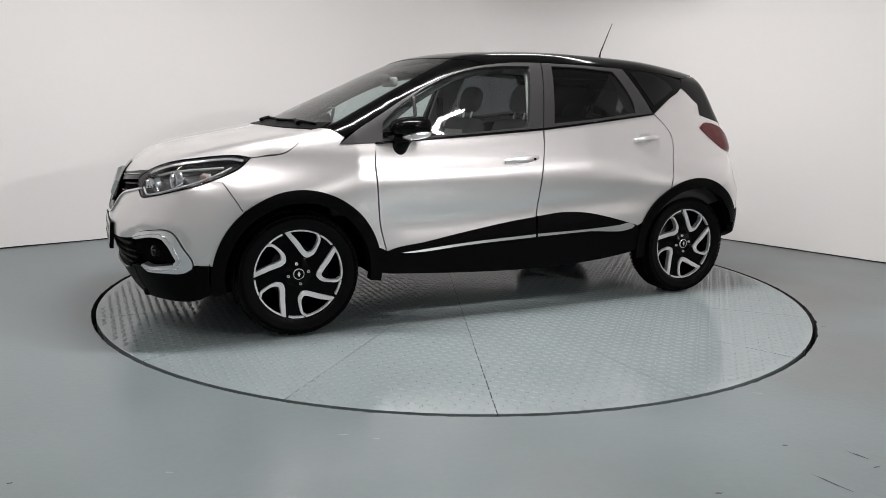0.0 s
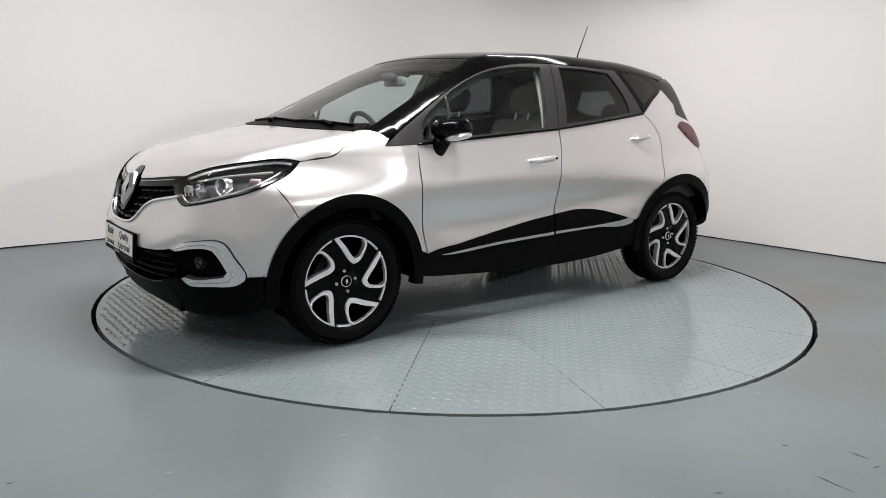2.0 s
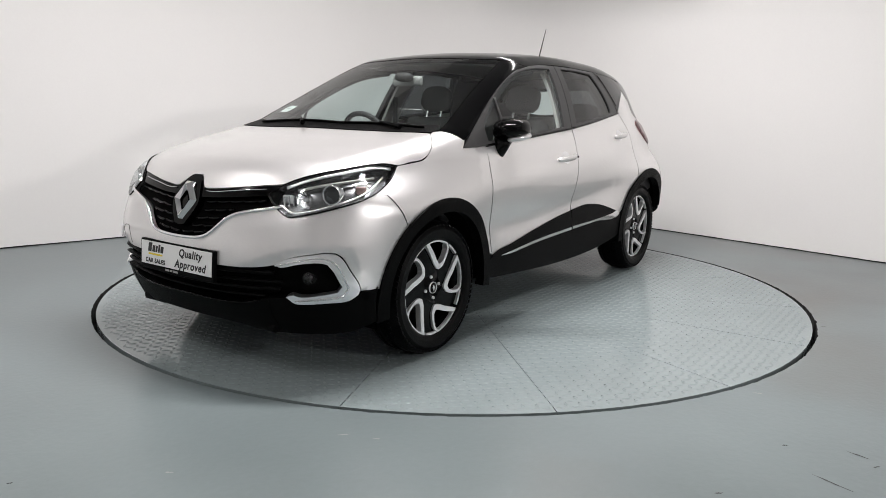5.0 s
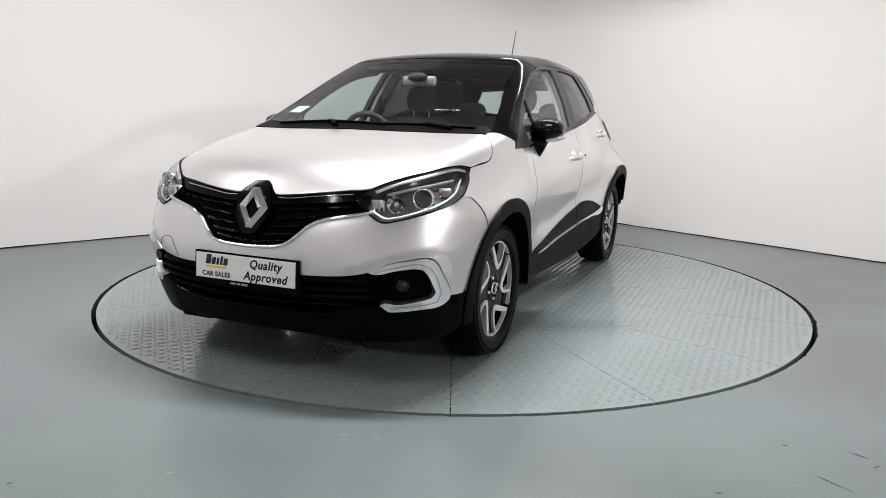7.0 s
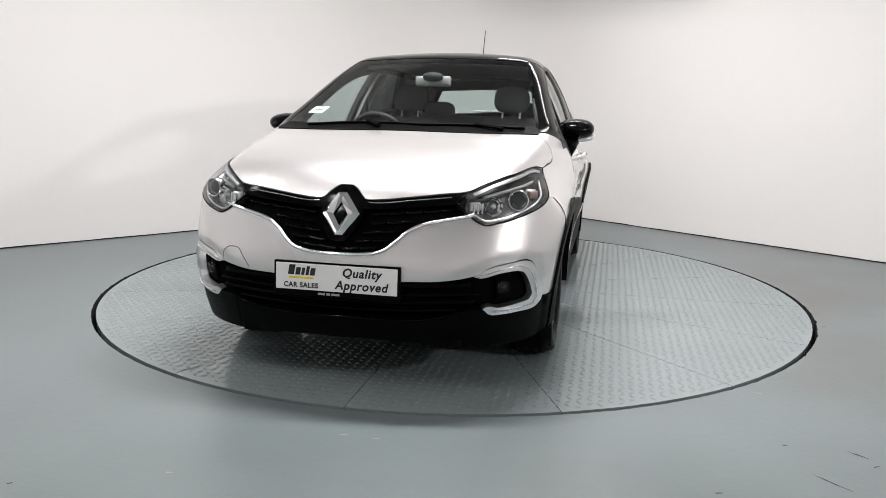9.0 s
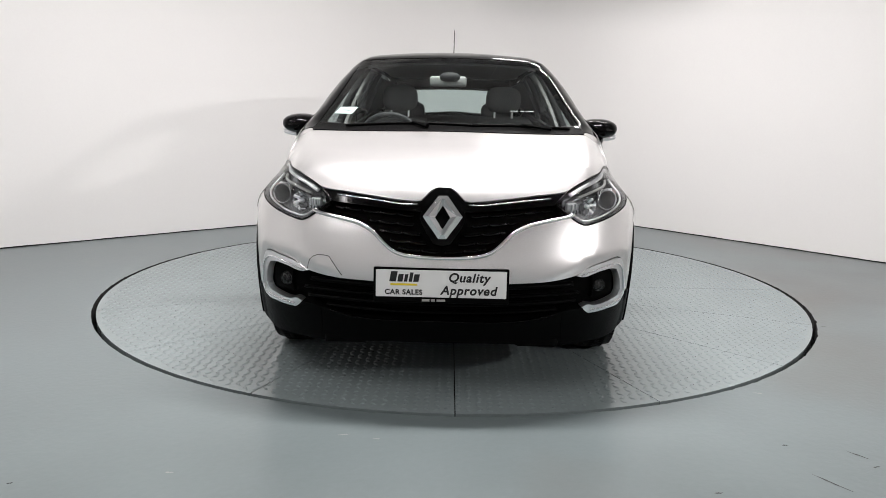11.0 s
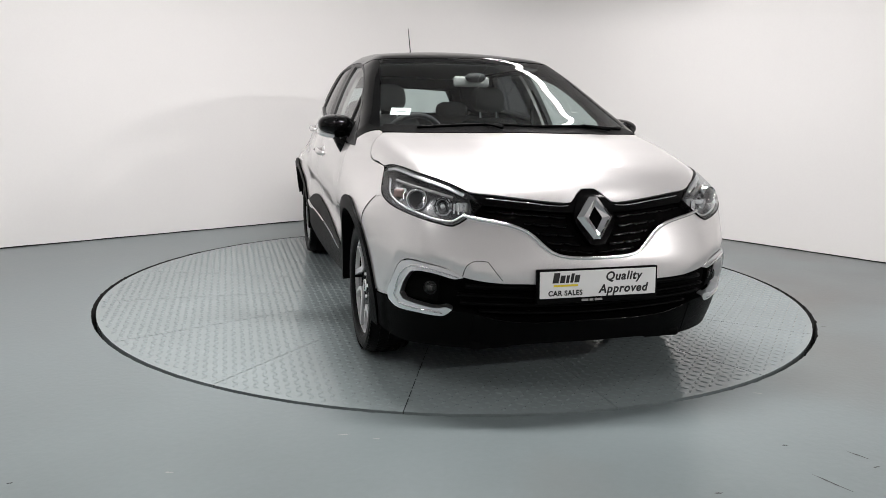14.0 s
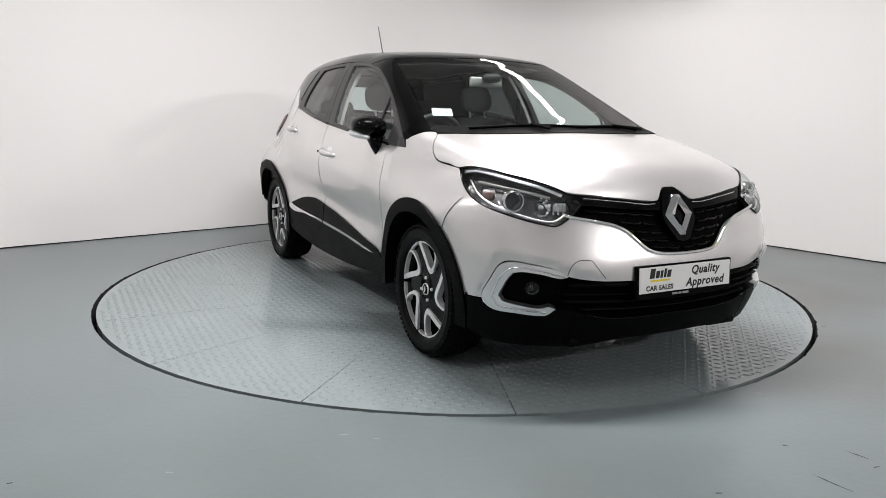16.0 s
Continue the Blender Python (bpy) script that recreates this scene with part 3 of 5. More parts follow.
def build_body():
    # roof, from rail to rail
    edge = recast("top", "side", CANT[:8])
    screen_top = [(0.365, 0.0), (0.355, 0.325), (0.318, 0.545)]
    left = [(-1.66, 0.0), (-1.62, 0.40)] + [(x, y) for x, y in edge[:7]] + [screen_top[2], screen_top[1], screen_top[0]]
    full = left + [(x, -y) for x, y in left[::-1][1:-1]]
    panel("roof", "top", full, BLACK_GLOSS, car, 0.002, 0.03, 0.045, label="glossy black roof")
    screen_side = [(0.318, 0.545), (0.53, 0.580), (0.746, 0.617), (0.95, 0.66), (1.135, 0.697)]
    base = [(1.19, 0.69), (1.255, 0.53), (1.305, 0.30), (1.318, 0.0)]
    glass_half = [(0.359, 0.0), (0.349, 0.325), (0.312, 0.54)] + [(x - 0.002, y - 0.006) for x, y in screen_side[1:]] + base
    w = panel("windscreen", "top", glass_half + [(x, -y) for x, y in glass_half[::-1][1:-1]], PANE, car, 0.0, 0.005, 0.045, label="clear tinted windscreen")
    w.visible_shadow = False
    # black band round the screen's lower edge and the cowl
    inner = [(1.205, 0.0), (1.192, 0.30), (1.145, 0.53), (1.08, 0.66)]
    band = base[::-1] + [(1.135, 0.699)] + inner[::-1]
    panel("cowl", "top", band + [(x, -y) for x, y in band[::-1][1:-1]], BLACK_MATT, car, 0.004, 0.02, 0.04)
    # bonnet
    hood_l = [(1.318, 0.0), (1.305, 0.30), (1.255, 0.53), (1.205, 0.695)]
    hood_side = recast("top", "side", HOOD_SIDE[::-1])
    front = recast("top", "front", [(46.3, 0.937), (37.3, 0.920), (29.7, 0.889), (24.9, 0.856), (19.7, 0.845), (13.9, 0.832), (6.6, 0.818), (4.4, 0.82), (2.9, 0.85), (1.4, 0.869), (0.0, 0.869)])
    half = [(x - 0.006, y) for x, y in hood_l] + [(x, y - 0.003) for x, y in hood_side[1:]] + front
    panel("bonnet", "top", half + [(x, -y) for x, y in half[::-1][1:-1]], SILVER, car, 0.0, 0.02, 0.035, label="silver bonnet")
    for s in (1, -1):
        # pillar and roof side
        pil = recast("top", "side", CANT[5:])
        line = pil[1:] + screen_side[::-1]
        panel("front_pillar", "top", [edge[5]] + line, BLACK_GLOSS, car, 0.001, 0.05, 0.03, s)
        fender = HOOD_SIDE + [(1.135, 1.070), (1.05, 1.03), (1.084, 0.992), (0.893, 0.998)] + [(x + 0.005, z) for x, z in FRONT_GAP[1:]] + arch(AXLE_F, ARCH_OUT - 0.02, 168, 52)[1:-1] + BUMPER_GAP[::-1] + recast("side", "front", [(44.2, 0.8175), (45.3, 0.828), (48.4, 0.870), (50.2, 0.919)])
        panel("front_wing", "side", fender, SILVER, car, 0.0008, 0.016, 0.03, s)
        panel("mirror_corner_trim", "side", [(1.082, 0.992), (0.984, 1.060), (0.840, 1.140), (0.885, 1.000)], GREY_TRIM, car, 0.004, 0.02, 0.03, s)
        ribbon("bumper_seam", "side", [(1.672, 0.812)] + BUMPER_GAP[1:], 0.004, DARK, car, 0.0012, s, thick=0.001)
        # doors
        f_door = [(FRONT_GAP[0][0] - 0.003, 0.992)] + BELT_F[1:-1] + [(MID_GAP[0][0] + 0.005, MID_GAP[0][1])] + [(x + 0.004, z) for x, z in MID_GAP[1:]] + [(x, z - 0.01) for x, z in WEDGE_TOP[::-1]] + [(x - 0.003, z) for x, z in FRONT_GAP[::-1][1:-1]]
        fd = panel("front_door", "side", f_door, SILVER, car, 0.0, 0.016, 0.035, s)
        r_door = BELT_R + [(x + 0.004, z) for x, z in REAR_GAP[1:]] + arch(AXLE_R, ARCH_OUT - 0.02, 62, 22, 8)[1:-1] + [(x, z - 0.01) for x, z in WEDGE_TOP_R[::-1]] + [(x - 0.004, z) for x, z in MID_GAP[::-1][1:-1]]
        rd = panel("rear_door", "side", r_door, SILVER, car, 0.0, 0.016, 0.035, s)
        # window frames and panes
        f_pane = [(0.845, 1.020), (0.40, 1.048), (-0.072, 1.086), (-0.165, 1.440), (0.084, 1.428), (0.287, 1.393), (0.461, 1.334), (0.613, 1.257), (0.767, 1.156), (0.828, 1.100)]
        f_frame = [(0.888, 1.000)] + [(x, z + 0.003) for x, z in BELT_F[1:-1]] + [(-0.166, 1.076), (-0.252, 1.463)] + [(x, z - 0.003) for x, z in CANT[5:10]] + [(0.845, 1.135)]
        panel("front_window_frame", "side", f_frame, GREY_TRIM, fd, 0.002, 0.03, 0.03, s, holes=[f_pane])
        g = panel("front_window", "side", f_pane, PANE, fd, -0.006, 0.003, 0.05, s, "clear front door window")
        g.visible_shadow = False
        r_pane = [(-0.252, 1.107), (-0.60, 1.142), (-0.893, 1.178), (-0.895, 1.224), (-0.808, 1.405), (-0.785, 1.432), (-0.55, 1.444), (-0.322, 1.446)]
        r_frame = [(-0.174, 1.080), (-0.60, 1.126), (-1.04, 1.175), (-1.00, 1.25), (-0.88, 1.453)] + [(x, z - 0.003) for x, z in CANT[2:4]] + [(-0.26, 1.463)]
        panel("rear_window_frame", "side", r_frame, GREY_TRIM, rd, 0.002, 0.03, 0.03, s, holes=[r_pane])
        g = panel("rear_window", "side", r_pane, PRIVACY, rd, -0.006, 0.003, 0.05, s, "dark privacy glass window")
        g.visible_shadow = False
        ribbon("belt_seal", "side", [(0.885, 0.998)] + [(x, z + 0.002) for x, z in BELT_F[1:]], 0.014, BLACK_GLOSS, fd, 0.003, s)
        ribbon("belt_seal", "side", BELT_R, 0.014, BLACK_GLOSS, rd, 0.003, s)
        ribbon("quarter_light_bar", "side", [(0.64, 1.035), (0.625, 1.25)], 0.022, GREY_TRIM, fd, -0.002, s)
        # rear quarter with its black glass
        panel("quarter_glass", "side", [(-1.05, 1.182), (-1.01, 1.25), (-0.89, 1.452)] + CANT[1:3][::-1] + [(-1.40, 1.40), (-1.372, 1.348), (-1.20, 1.262)], BLACK_GLOSS, car, 0.001, 0.02, 0.035, s, "black glass rear quarter")
        panel("quarter_pane", "side", [(-1.06, 1.225), (-0.935, 1.432), (-1.09, 1.432), (-1.22, 1.392), (-1.285, 1.335)], PRIVACY, car, 0.004, 0.003, 0.04, s).visible_shadow = False
        quarter = [(-1.056, 1.174), (-1.20, 1.258), (-1.374, 1.344), (-1.47, 1.285), (-1.535, 1.235), (-1.57, 1.16), (-1.615, 1.12), (-1.60, 1.085), (-1.70, 0.95), (-1.715, 0.93), (-1.72, 0.80), (-1.735, 0.50), (-1.715, 0.45)] + arch(AXLE_R, ARCH_OUT - 0.02, 163, 65)[1:-1] + [(x - 0.004, z) for x, z in REAR_GAP[::-1][:-1]]
        panel("rear_quarter", "side", quarter, SILVER, car, 0.0, 0.016, 0.03, s)
        # black cladding
        panel("arch_cladding", "side", arch(AXLE_F, ARCH_OUT, -10, 188, 26) + arch(AXLE_F, ARCH_IN, 188, -10, 26), BLACK_MATT, car, 0.012, 0.05, 0.02, s, "matt black wheel arch cladding")
        panel("arch_cladding", "side", arch(AXLE_R, ARCH_OUT, -8, 158, 26) + arch(AXLE_R, ARCH_IN, 160, -8, 26), BLACK_MATT, car, 0.012, 0.05, 0.02, s, "matt black wheel arch cladding")
        wedge = WEDGE_TOP + [(-0.112, 0.44), (0.86, 0.40)]
        panel("door_cladding", "side", wedge, BLACK_MATT, fd, 0.008, 0.02, 0.025, s, "black wedge-shaped door moulding")
        panel("door_cladding", "side", WEDGE_TOP_R + [(-0.87, 0.44), (-0.119, 0.44)], BLACK_MATT, rd, 0.008, 0.02, 0.025, s, "black wedge-shaped door moulding")
        panel("sill", "side", [(0.87, 0.425), (0.87, 0.31), (0.79, 0.298), (-0.80, 0.310), (-0.89, 0.34), (-0.88, 0.45), (-0.118, 0.452)], BLACK_MATT, car, 0.004, 0.05, 0.03, s, "matt black sill")
        panel("chrome_strip", "side", [(0.755, 0.412), (0.33, 0.445), (-0.106, 0.466), (-0.106, 0.449), (0.33, 0.430), (0.70, 0.408)], CHROME, fd, 0.014, 0.01, 0.02, s, "thin chrome strip")
        panel("chrome_strip", "side", [(-0.122, 0.468), (-0.48, 0.478), (-0.70, 0.492), (-0.80, 0.502), (-0.832, 0.484), (-0.815, 0.470), (-0.48, 0.464), (-0.122, 0.451)], CHROME, rd, 0.014, 0.01, 0.02, s, "thin chrome strip")


build_body()


# ---- wheels ----
RIM_R = 0.235


def polar(a, r):
    return (r * math.cos(math.radians(a)), r * math.sin(math.radians(a)))


def spun(p, a):
    c, d = math.cos(math.radians(a)), math.sin(math.radians(a))
    return (p[0] * c - p[1] * d, p[0] * d + p[1] * c)


def even(pts, n):
    """n + 1 points at even steps along a line."""
    p = np.array(pts, float)
    run = np.concatenate([[0], np.cumsum(np.linalg.norm(np.diff(p, axis=0), axis=1))])
    t = np.linspace(0, run[-1], n + 1)
    return np.stack([np.interp(t, run, p[:, 0]), np.interp(t, run, p[:, 1])], 1)


# one looped spoke seen from outside, in rim radii: a broad straight leg, a tight bend, a thin leg, and its edge along the rim
LOOP_LEG = [polar(35.7, 0.99), (0.60, 0.285), (0.404, 0.0), (0.396, -0.083), (0.497, -0.186), (0.73, -0.240), (0.867, -0.240), polar(-9, 1.0)]
LOOP_LEG_IN = [polar(29, 0.958), (0.70, 0.235), (0.532, 0.004), (0.508, -0.055), (0.567, -0.130), (0.706, -0.180), (0.866, -0.190), polar(-7.2, 0.958)]
WEB = [(0.30, 0.0), (0.404, 0.0), (0.60, 0.285), polar(35.5, 0.985), polar(45, 0.985), polar(54, 0.985), polar(62.8, 0.985)] + [spun(q, 72) for q in ((0.867, -0.242), (0.73, -0.242), (0.497, -0.188), (0.396, -0.083), (0.36, -0.02))]


def face_depth(p):
    """The wheel's face falls in slightly towards the hub."""
    return 0.008 - 0.016 * max(0.0, 1.0 - math.hypot(*p))


def disc_piece(rows, turn, drop_by=0.0, thick=0.03):
    """Solid ring or strip from paired outlines in rim radii; rows: (outer, inner), closed when they meet."""
    bm = bmesh.new()
    outer, inner, closed = rows
    lay = []
    for d in (thick, 0.0):
        ring = []
        for line in (outer, inner):
            ring.append([bm.verts.new((-RIM_R * q[0], face_depth(p) - drop_by - d, RIM_R * q[1])) for p in line for q in (spun(p, turn),)])
        lay.append(ring)
    (o0, n0), (o1, n1) = lay
    n = len(o0)
    for i in range(n if closed else n - 1):
        j = (i + 1) % n
        bm.faces.new((o1[i], o1[j], n1[j], n1[i]))
        bm.faces.new((o0[i], o0[j], o1[j], o1[i]))
        bm.faces.new((n0[i], n0[j], n1[j], n1[i]))
    if not closed:
        for i in (0, n - 1):
            bm.faces.new((o0[i], o1[i], n1[i], n0[i]))
    bmesh.ops.recalc_face_normals(bm, faces=bm.faces)
    return bm


def build_wheel(x, s, rear):
    """Tyre, black rim and five machined looped spokes; the outer face looks to the car's own side."""
    w = new("wheel")
    w.parent = car
    R, half = 0.327, 0.103
    y_face = 0.822 if not rear else 0.812
    w.matrix_basis = pose(x, s * (y_face - 0.02), WHEEL_Z - 0.002, 0, 0, 0 if s > 0 else 180)
    prof = [(0.234, -half * 0.9), (0.262, -half), (0.290, -half * 0.99), (0.315, -half * 0.80), (0.3255, -half * 0.55), (R, 0), (0.3255, half * 0.55),
            (0.315, half * 0.80), (0.3125, half * 0.86), (0.290, half * 0.99), (0.287, half * 1.005), (0.284, half * 0.995), (0.262, half), (0.248, half * 0.97), (0.236, half * 0.88), (0.228, half * 0.6), (0.228, -half * 0.6)]
    part("tyre", lathe([(r, h - 0.075) for r, h in prof], 72, closed=True), RUBBER, w, "black road tyre", True)
    bm = bmesh.new()
    for k in range(72):
        a = 2 * math.pi * k / 72
        for row, (h, wd, skew) in enumerate(((-0.085, 0.032, 0.12), (-0.045, 0.024, -0.1), (0.0, 0.022, 0.0), (0.045, 0.024, 0.1), (0.084, 0.032, -0.12))):
            r0 = (0.3195, 0.3285, 0.3297, 0.3285, 0.3195)[row]
            da = 0.031
            vs = []
            for dr in (-0.008, 0.0):
                for ha, aa in ((-1, -1), (1, -1), (1, 1), (-1, 1)):
                    an = a + aa * da + ha * skew * 0.25 + (0.043 if row % 2 else 0)
                    rr = r0 + dr - (0.008 if abs(h) > 0.06 and ha * h > 0 else 0.0)
                    vs.append(bm.verts.new((rr * math.cos(an), h + ha * wd / 2 - 0.075, rr * math.sin(an))))
            bm.faces.new(vs[4:])
            for i in range(4):
                bm.faces.new((vs[i], vs[(i + 1) % 4], vs[4 + (i + 1) % 4], vs[4 + i]))
    bmesh.ops.recalc_face_normals(bm, faces=bm.faces)
    part("tread", bm, RUBBER, w)
    part("rim", lathe([(0.239, 0.006), (0.2385, 0.013), (0.234, 0.012), (0.231, -0.006), (0.212, -0.03), (0.205, -0.06), (0.198, -0.14)], 64), WHEEL_BLACK, w, "gloss black rim", True)
    part("brake_disc", lathe([(0.0, -0.085), (0.135, -0.085), (0.138, -0.09), (0.138, -0.10), (0.0, -0.10)], 40), GREY_TRIM, w, "", True)
    part("brake_caliper", box(-0.185, -0.10, -0.115, -0.065, -0.06, 0.06, 0.015, 2), DARK, w, "", True)
    part("wheel_back", lathe([(0.0, -0.125), (0.20, -0.125)], 40), DARK, w)
    leg, leg_in = even(smooth_loop(LOOP_LEG, 0.04, False), 34), even(smooth_loop(LOOP_LEG_IN, 0.04, False), 34)
    edge = [polar(a, 1.0) for a in np.linspace(-9, 35.7, 9)[1:-1]]
    edge_in = [polar(a, 0.958) for a in np.linspace(-7.2, 29, 9)[1:-1]]
    ring = ([tuple(p) for p in leg] + edge, [tuple(p) for p in leg_in] + edge_in, True)
    arc_out, arc_in = [polar(a, 0.998) for a in np.linspace(39, 60, 7)], [polar(a, 0.950) for a in np.linspace(39.6, 59.4, 7)]
    for k in range(5):
        turn = 72 * k - (9 if rear else 0)
        part("spoke", prism([(-RIM_R * q[0], RIM_R * q[1]) for p in WEB for q in (spun(p, turn),)], -0.05, -0.008, None, 0.003), WHEEL_BLACK, w)
        part("spoke_loop", disc_piece(ring, turn), ALLOY, w, "machined silver spoke loop")
        part("rim_segment", disc_piece((arc_out, arc_in, False), turn, 0.0, 0.02), ALLOY, w, "machined silver rim segment")
    part("hub", lathe([(0.0, -0.004), (0.03, -0.004), (0.034, -0.010), (0.088, -0.008), (0.096, -0.014), (0.098, -0.05)], 40), WHEEL_BLACK, w, "", True)
    part("centre_cap", lathe([(0.0, 0.003), (0.024, 0.002), (0.028, -0.006)], 32), WHEEL_BLACK, w, "", True)
    part("cap_ring", lathe([(0.0255, 0.002), (0.0275, 0.004), (0.0295, -0.004)], 32), SATIN, w, "", True)
    part("cap_badge", prism([(-0.008, 0.0), (0, 0.015), (0.008, 0), (0, -0.015)], 0.0, 0.005, None), SATIN, w)
    for k in range(4):
        a = math.radians(90 * k + 80)
        part("wheel_bolt", lathe([(0.003, -0.006), (0.004, -0.001), (0.0075, -0.001), (0.0085, -0.010)], 10, Matrix.Translation((0.054 * math.cos(a), 0.0, 0.054 * math.sin(a)))), SATIN, w, "", True)


for axle, rear in ((AXLE_F, False), (AXLE_R, True)):
    for flank in (1, -1):
        build_wheel(axle, flank, rear)


# ---- the car's front ----
def placed(at, way, up=(0, 0, 1)):
    """A pose at a point whose y axis looks along way."""
    y = Vector(way).normalized()
    x = y.cross(Vector(up)).normalized()
    z = x.cross(y)
    m = Matrix((x, y, z)).transposed().to_4x4()
    m.translation = at
    return m


def build_front():
    arch_line = recast("front", "side", arch(AXLE_F, ARCH_OUT - 0.012, 51, 10, 10))
    gap = [(44.4, 0.8185), (46.6, 0.8095)] + [(a + 0.35, z) for a, z in recast("front", "side", BUMPER_GAP[1:])]
    low = [(24.6, 0.758), (27.0, 0.723), (29.6, 0.729), (36.0, 0.760), (41.3, 0.792)]
    half = GRILLE_LOW[::-1] + low + gap + arch_line + [(44.0, 0.409), (40.9, 0.409)] + [(a + 0.25, z + 0.003) for a, z in FOG_OUT[6:7]] + [(a + 0.25, z + 0.004) for a, z in FOG_OUT[:6][::-1]] + [(11.6, 0.503), (0.0, 0.500)]
    panel("front_bumper", "front", half + [(-a, z) for a, z in half[::-1][1:-1]], SILVER, car, 0.0, 0.018, 0.026, label="silver front bumper")
    # dark plastic skirt and the recess above it
    skirt = [(0.0, 0.338), (12.0, 0.338), (18.0, 0.345), (21.5, 0.368), (24.6, 0.384), (27.0, 0.386), (28.4, 0.357), (34.0, 0.360), (38.6, 0.367), (40.6, 0.39), (41.2, 0.405), (44.0, 0.405)] + recast("front", "side", [(1.748, 0.42), (1.752, 0.33), (1.735, 0.265)]) + [(40.0, 0.228), (30.0, 0.216), (20.0, 0.214), (14.0, 0.226), (0.0, 0.230)]
    panel("front_skirt", "front", skirt + [(-a, z) for a, z in skirt[::-1][1:-1]], BLACK_MATT, car, 0.006, 0.05, 0.024, label="matt black plastic front skirt")
    inlet = panel("lower_grille", "front", [(0.0, 0.52), (26.0, 0.545), (37.5, 0.56), (40.0, 0.39), (26.0, 0.37), (0.0, 0.325), (-26.0, 0.37), (-40.0, 0.39), (-37.5, 0.56), (-26.0, 0.545)], DARK, car, -0.045, 0.01, 0.035, label="dark lower air inlet")
    for z0, reach, wd in ((0.478, 24.5, 0.020), (0.440, 26.0, 0.010), (0.405, 25.5, 0.016), (0.368, 22.0, 0.012)):
        ribbon("grille_bar", "front", [(-reach, z0 + 0.012), (-reach / 2, z0 + 0.003), (0, z0), (reach / 2, z0 + 0.003), (reach, z0 + 0.012)], wd, BLACK_MATT, inlet, -0.014, 1, thick=0.012)
    ribbon("skirt_edge", "front", [(-21.0, 0.366), (-17.0, 0.345), (0.0, 0.338), (17.0, 0.345), (21.0, 0.366)], 0.008, BLACK_GLOSS, car, 0.008)
    # small tow cover line
    ribbon("tow_cover_seam", "front", [(-25.0, 0.532), (-24.3, 0.575), (-22.8, 0.595), (-20.6, 0.592), (-18.0, 0.520)], 0.003, GREY_TRIM, car, 0.0005, thick=0.001)
    for k in (-1, 1):
        ribbon("skirt_seam", "front", [(k * 23.0, 0.372), (k * 23.4, 0.30), (k * 24.5, 0.235)], 0.004, DARK, car, 0.0065, thick=0.001)
        # skid ears under the skirt
        part("skid_ear", box(1.90, 2.03, k * 0.40 - 0.09, k * 0.40 + 0.09, 0.205, 0.250, 0.015), BLACK_MATT, car, "", True)
    # upper grille
    half = GRILLE_TOP + [(24.0, 0.80), (24.4, 0.762)] + GRILLE_LOW
    grille = panel("grille", "front", half + [(-a, z) for a, z in half[::-1][1:-1]], DARK, car, -0.03, 0.01, 0.03, label="gloss black front grille")
    band = GRILLE_TOP + [(23.0, 0.812), (19.7, 0.803), (13.9, 0.792), (8.0, 0.782), (0.0, 0.778)]
    panel("grille_band", "front", band + [(-a, z) for a, z in band[::-1][1:-1]], BLACK_GLOSS, grille, -0.003, 0.03, 0.022)
    for s in (1, -1):
        ribbon("grille_line", "front", [(5.0, 0.806), (7.0, 0.804), (13.9, 0.818), (21.5, 0.832)], 0.004, CHROME, grille, 0.0, s, thick=0.002)
        for row, (z0, a0, a1) in enumerate(((0.758, 5.5, 21.5), (0.722, 4.6, 14.0), (0.688, 4.0, 11.8), (0.655, 2.0, 9.8), (0.628, 0.5, 8.0))):
            a = a0 + (0.9 if row % 2 else 0)
            while a < a1:
                b = min(a + 3.3, a1)
                rise = 0.0016
                ribbon("grille_bar", "front", [(a, z0 + rise * a), (a + 0.5, z0 - 0.003 + rise * a), (b - 0.5, z0 - 0.003 + rise * b), (b, z0 + rise * b)], 0.013, BLACK_GLOSS, grille, -0.020, s, thick=0.007)
                a += 3.5
    rim = [(25.5, 0.765)] + GRILLE_LOW
    ribbon("grille_trim", "front", rim + [(-a, z) for a, z in rim[::-1][1:]], 0.016, CHROME, car, 0.004, 1, "bright chrome grille surround", thick=0.006)
    # badge: a plain chrome diamond on a black shield
    shield = [(0.0, 0.866), (1.4, 0.865), (2.5, 0.846), (4.2, 0.775), (4.2, 0.745), (1.6, 0.656), (0.0, 0.650)]
    sh = panel("badge_shield", "front", shield + [(-a, z) for a, z in shield[::-1][1:-1]], BLACK_GLOSS, grille, 0.004, 0.04, 0.02)
    bm = bmesh.new()
    W0, H0 = 0.079, 0.089
    rings = [[(-0.018, H0), (0.018, H0), (W0, 0.004), (0.018, -H0), (-0.018, -H0), (-W0, 0.004)], [(-0.006, 0.072), (0.006, 0.072), (0.056, 0.004), (0.006, -0.072), (-0.006, -0.072), (-0.056, 0.004)], [(-0.002, 0.046), (0.002, 0.046), (0.030, 0.0), (0.002, -0.046), (-0.002, -0.046), (-0.030, 0.0)]]
    hs = [0.0, 0.018, 0.006]
    vr = [[bm.verts.new((x, h, z)) for x, z in r] for r, h in zip(rings, hs)]
    vr.insert(0, [bm.verts.new((x, -0.02, z)) for x, z in rings[0]])
    for p, q in zip(vr, vr[1:]):
        for i in range(6):
            bm.faces.new((p[i], p[(i + 1) % 6], q[(i + 1) % 6], q[i]))
    bmesh.ops.recalc_face_normals(bm, faces=bm.faces)
    bm.transform(placed((2.106, 0, 0.757), (1, 0, 0.34)))
    part("badge", bm, CHROME, car, "chrome diamond shape badge")
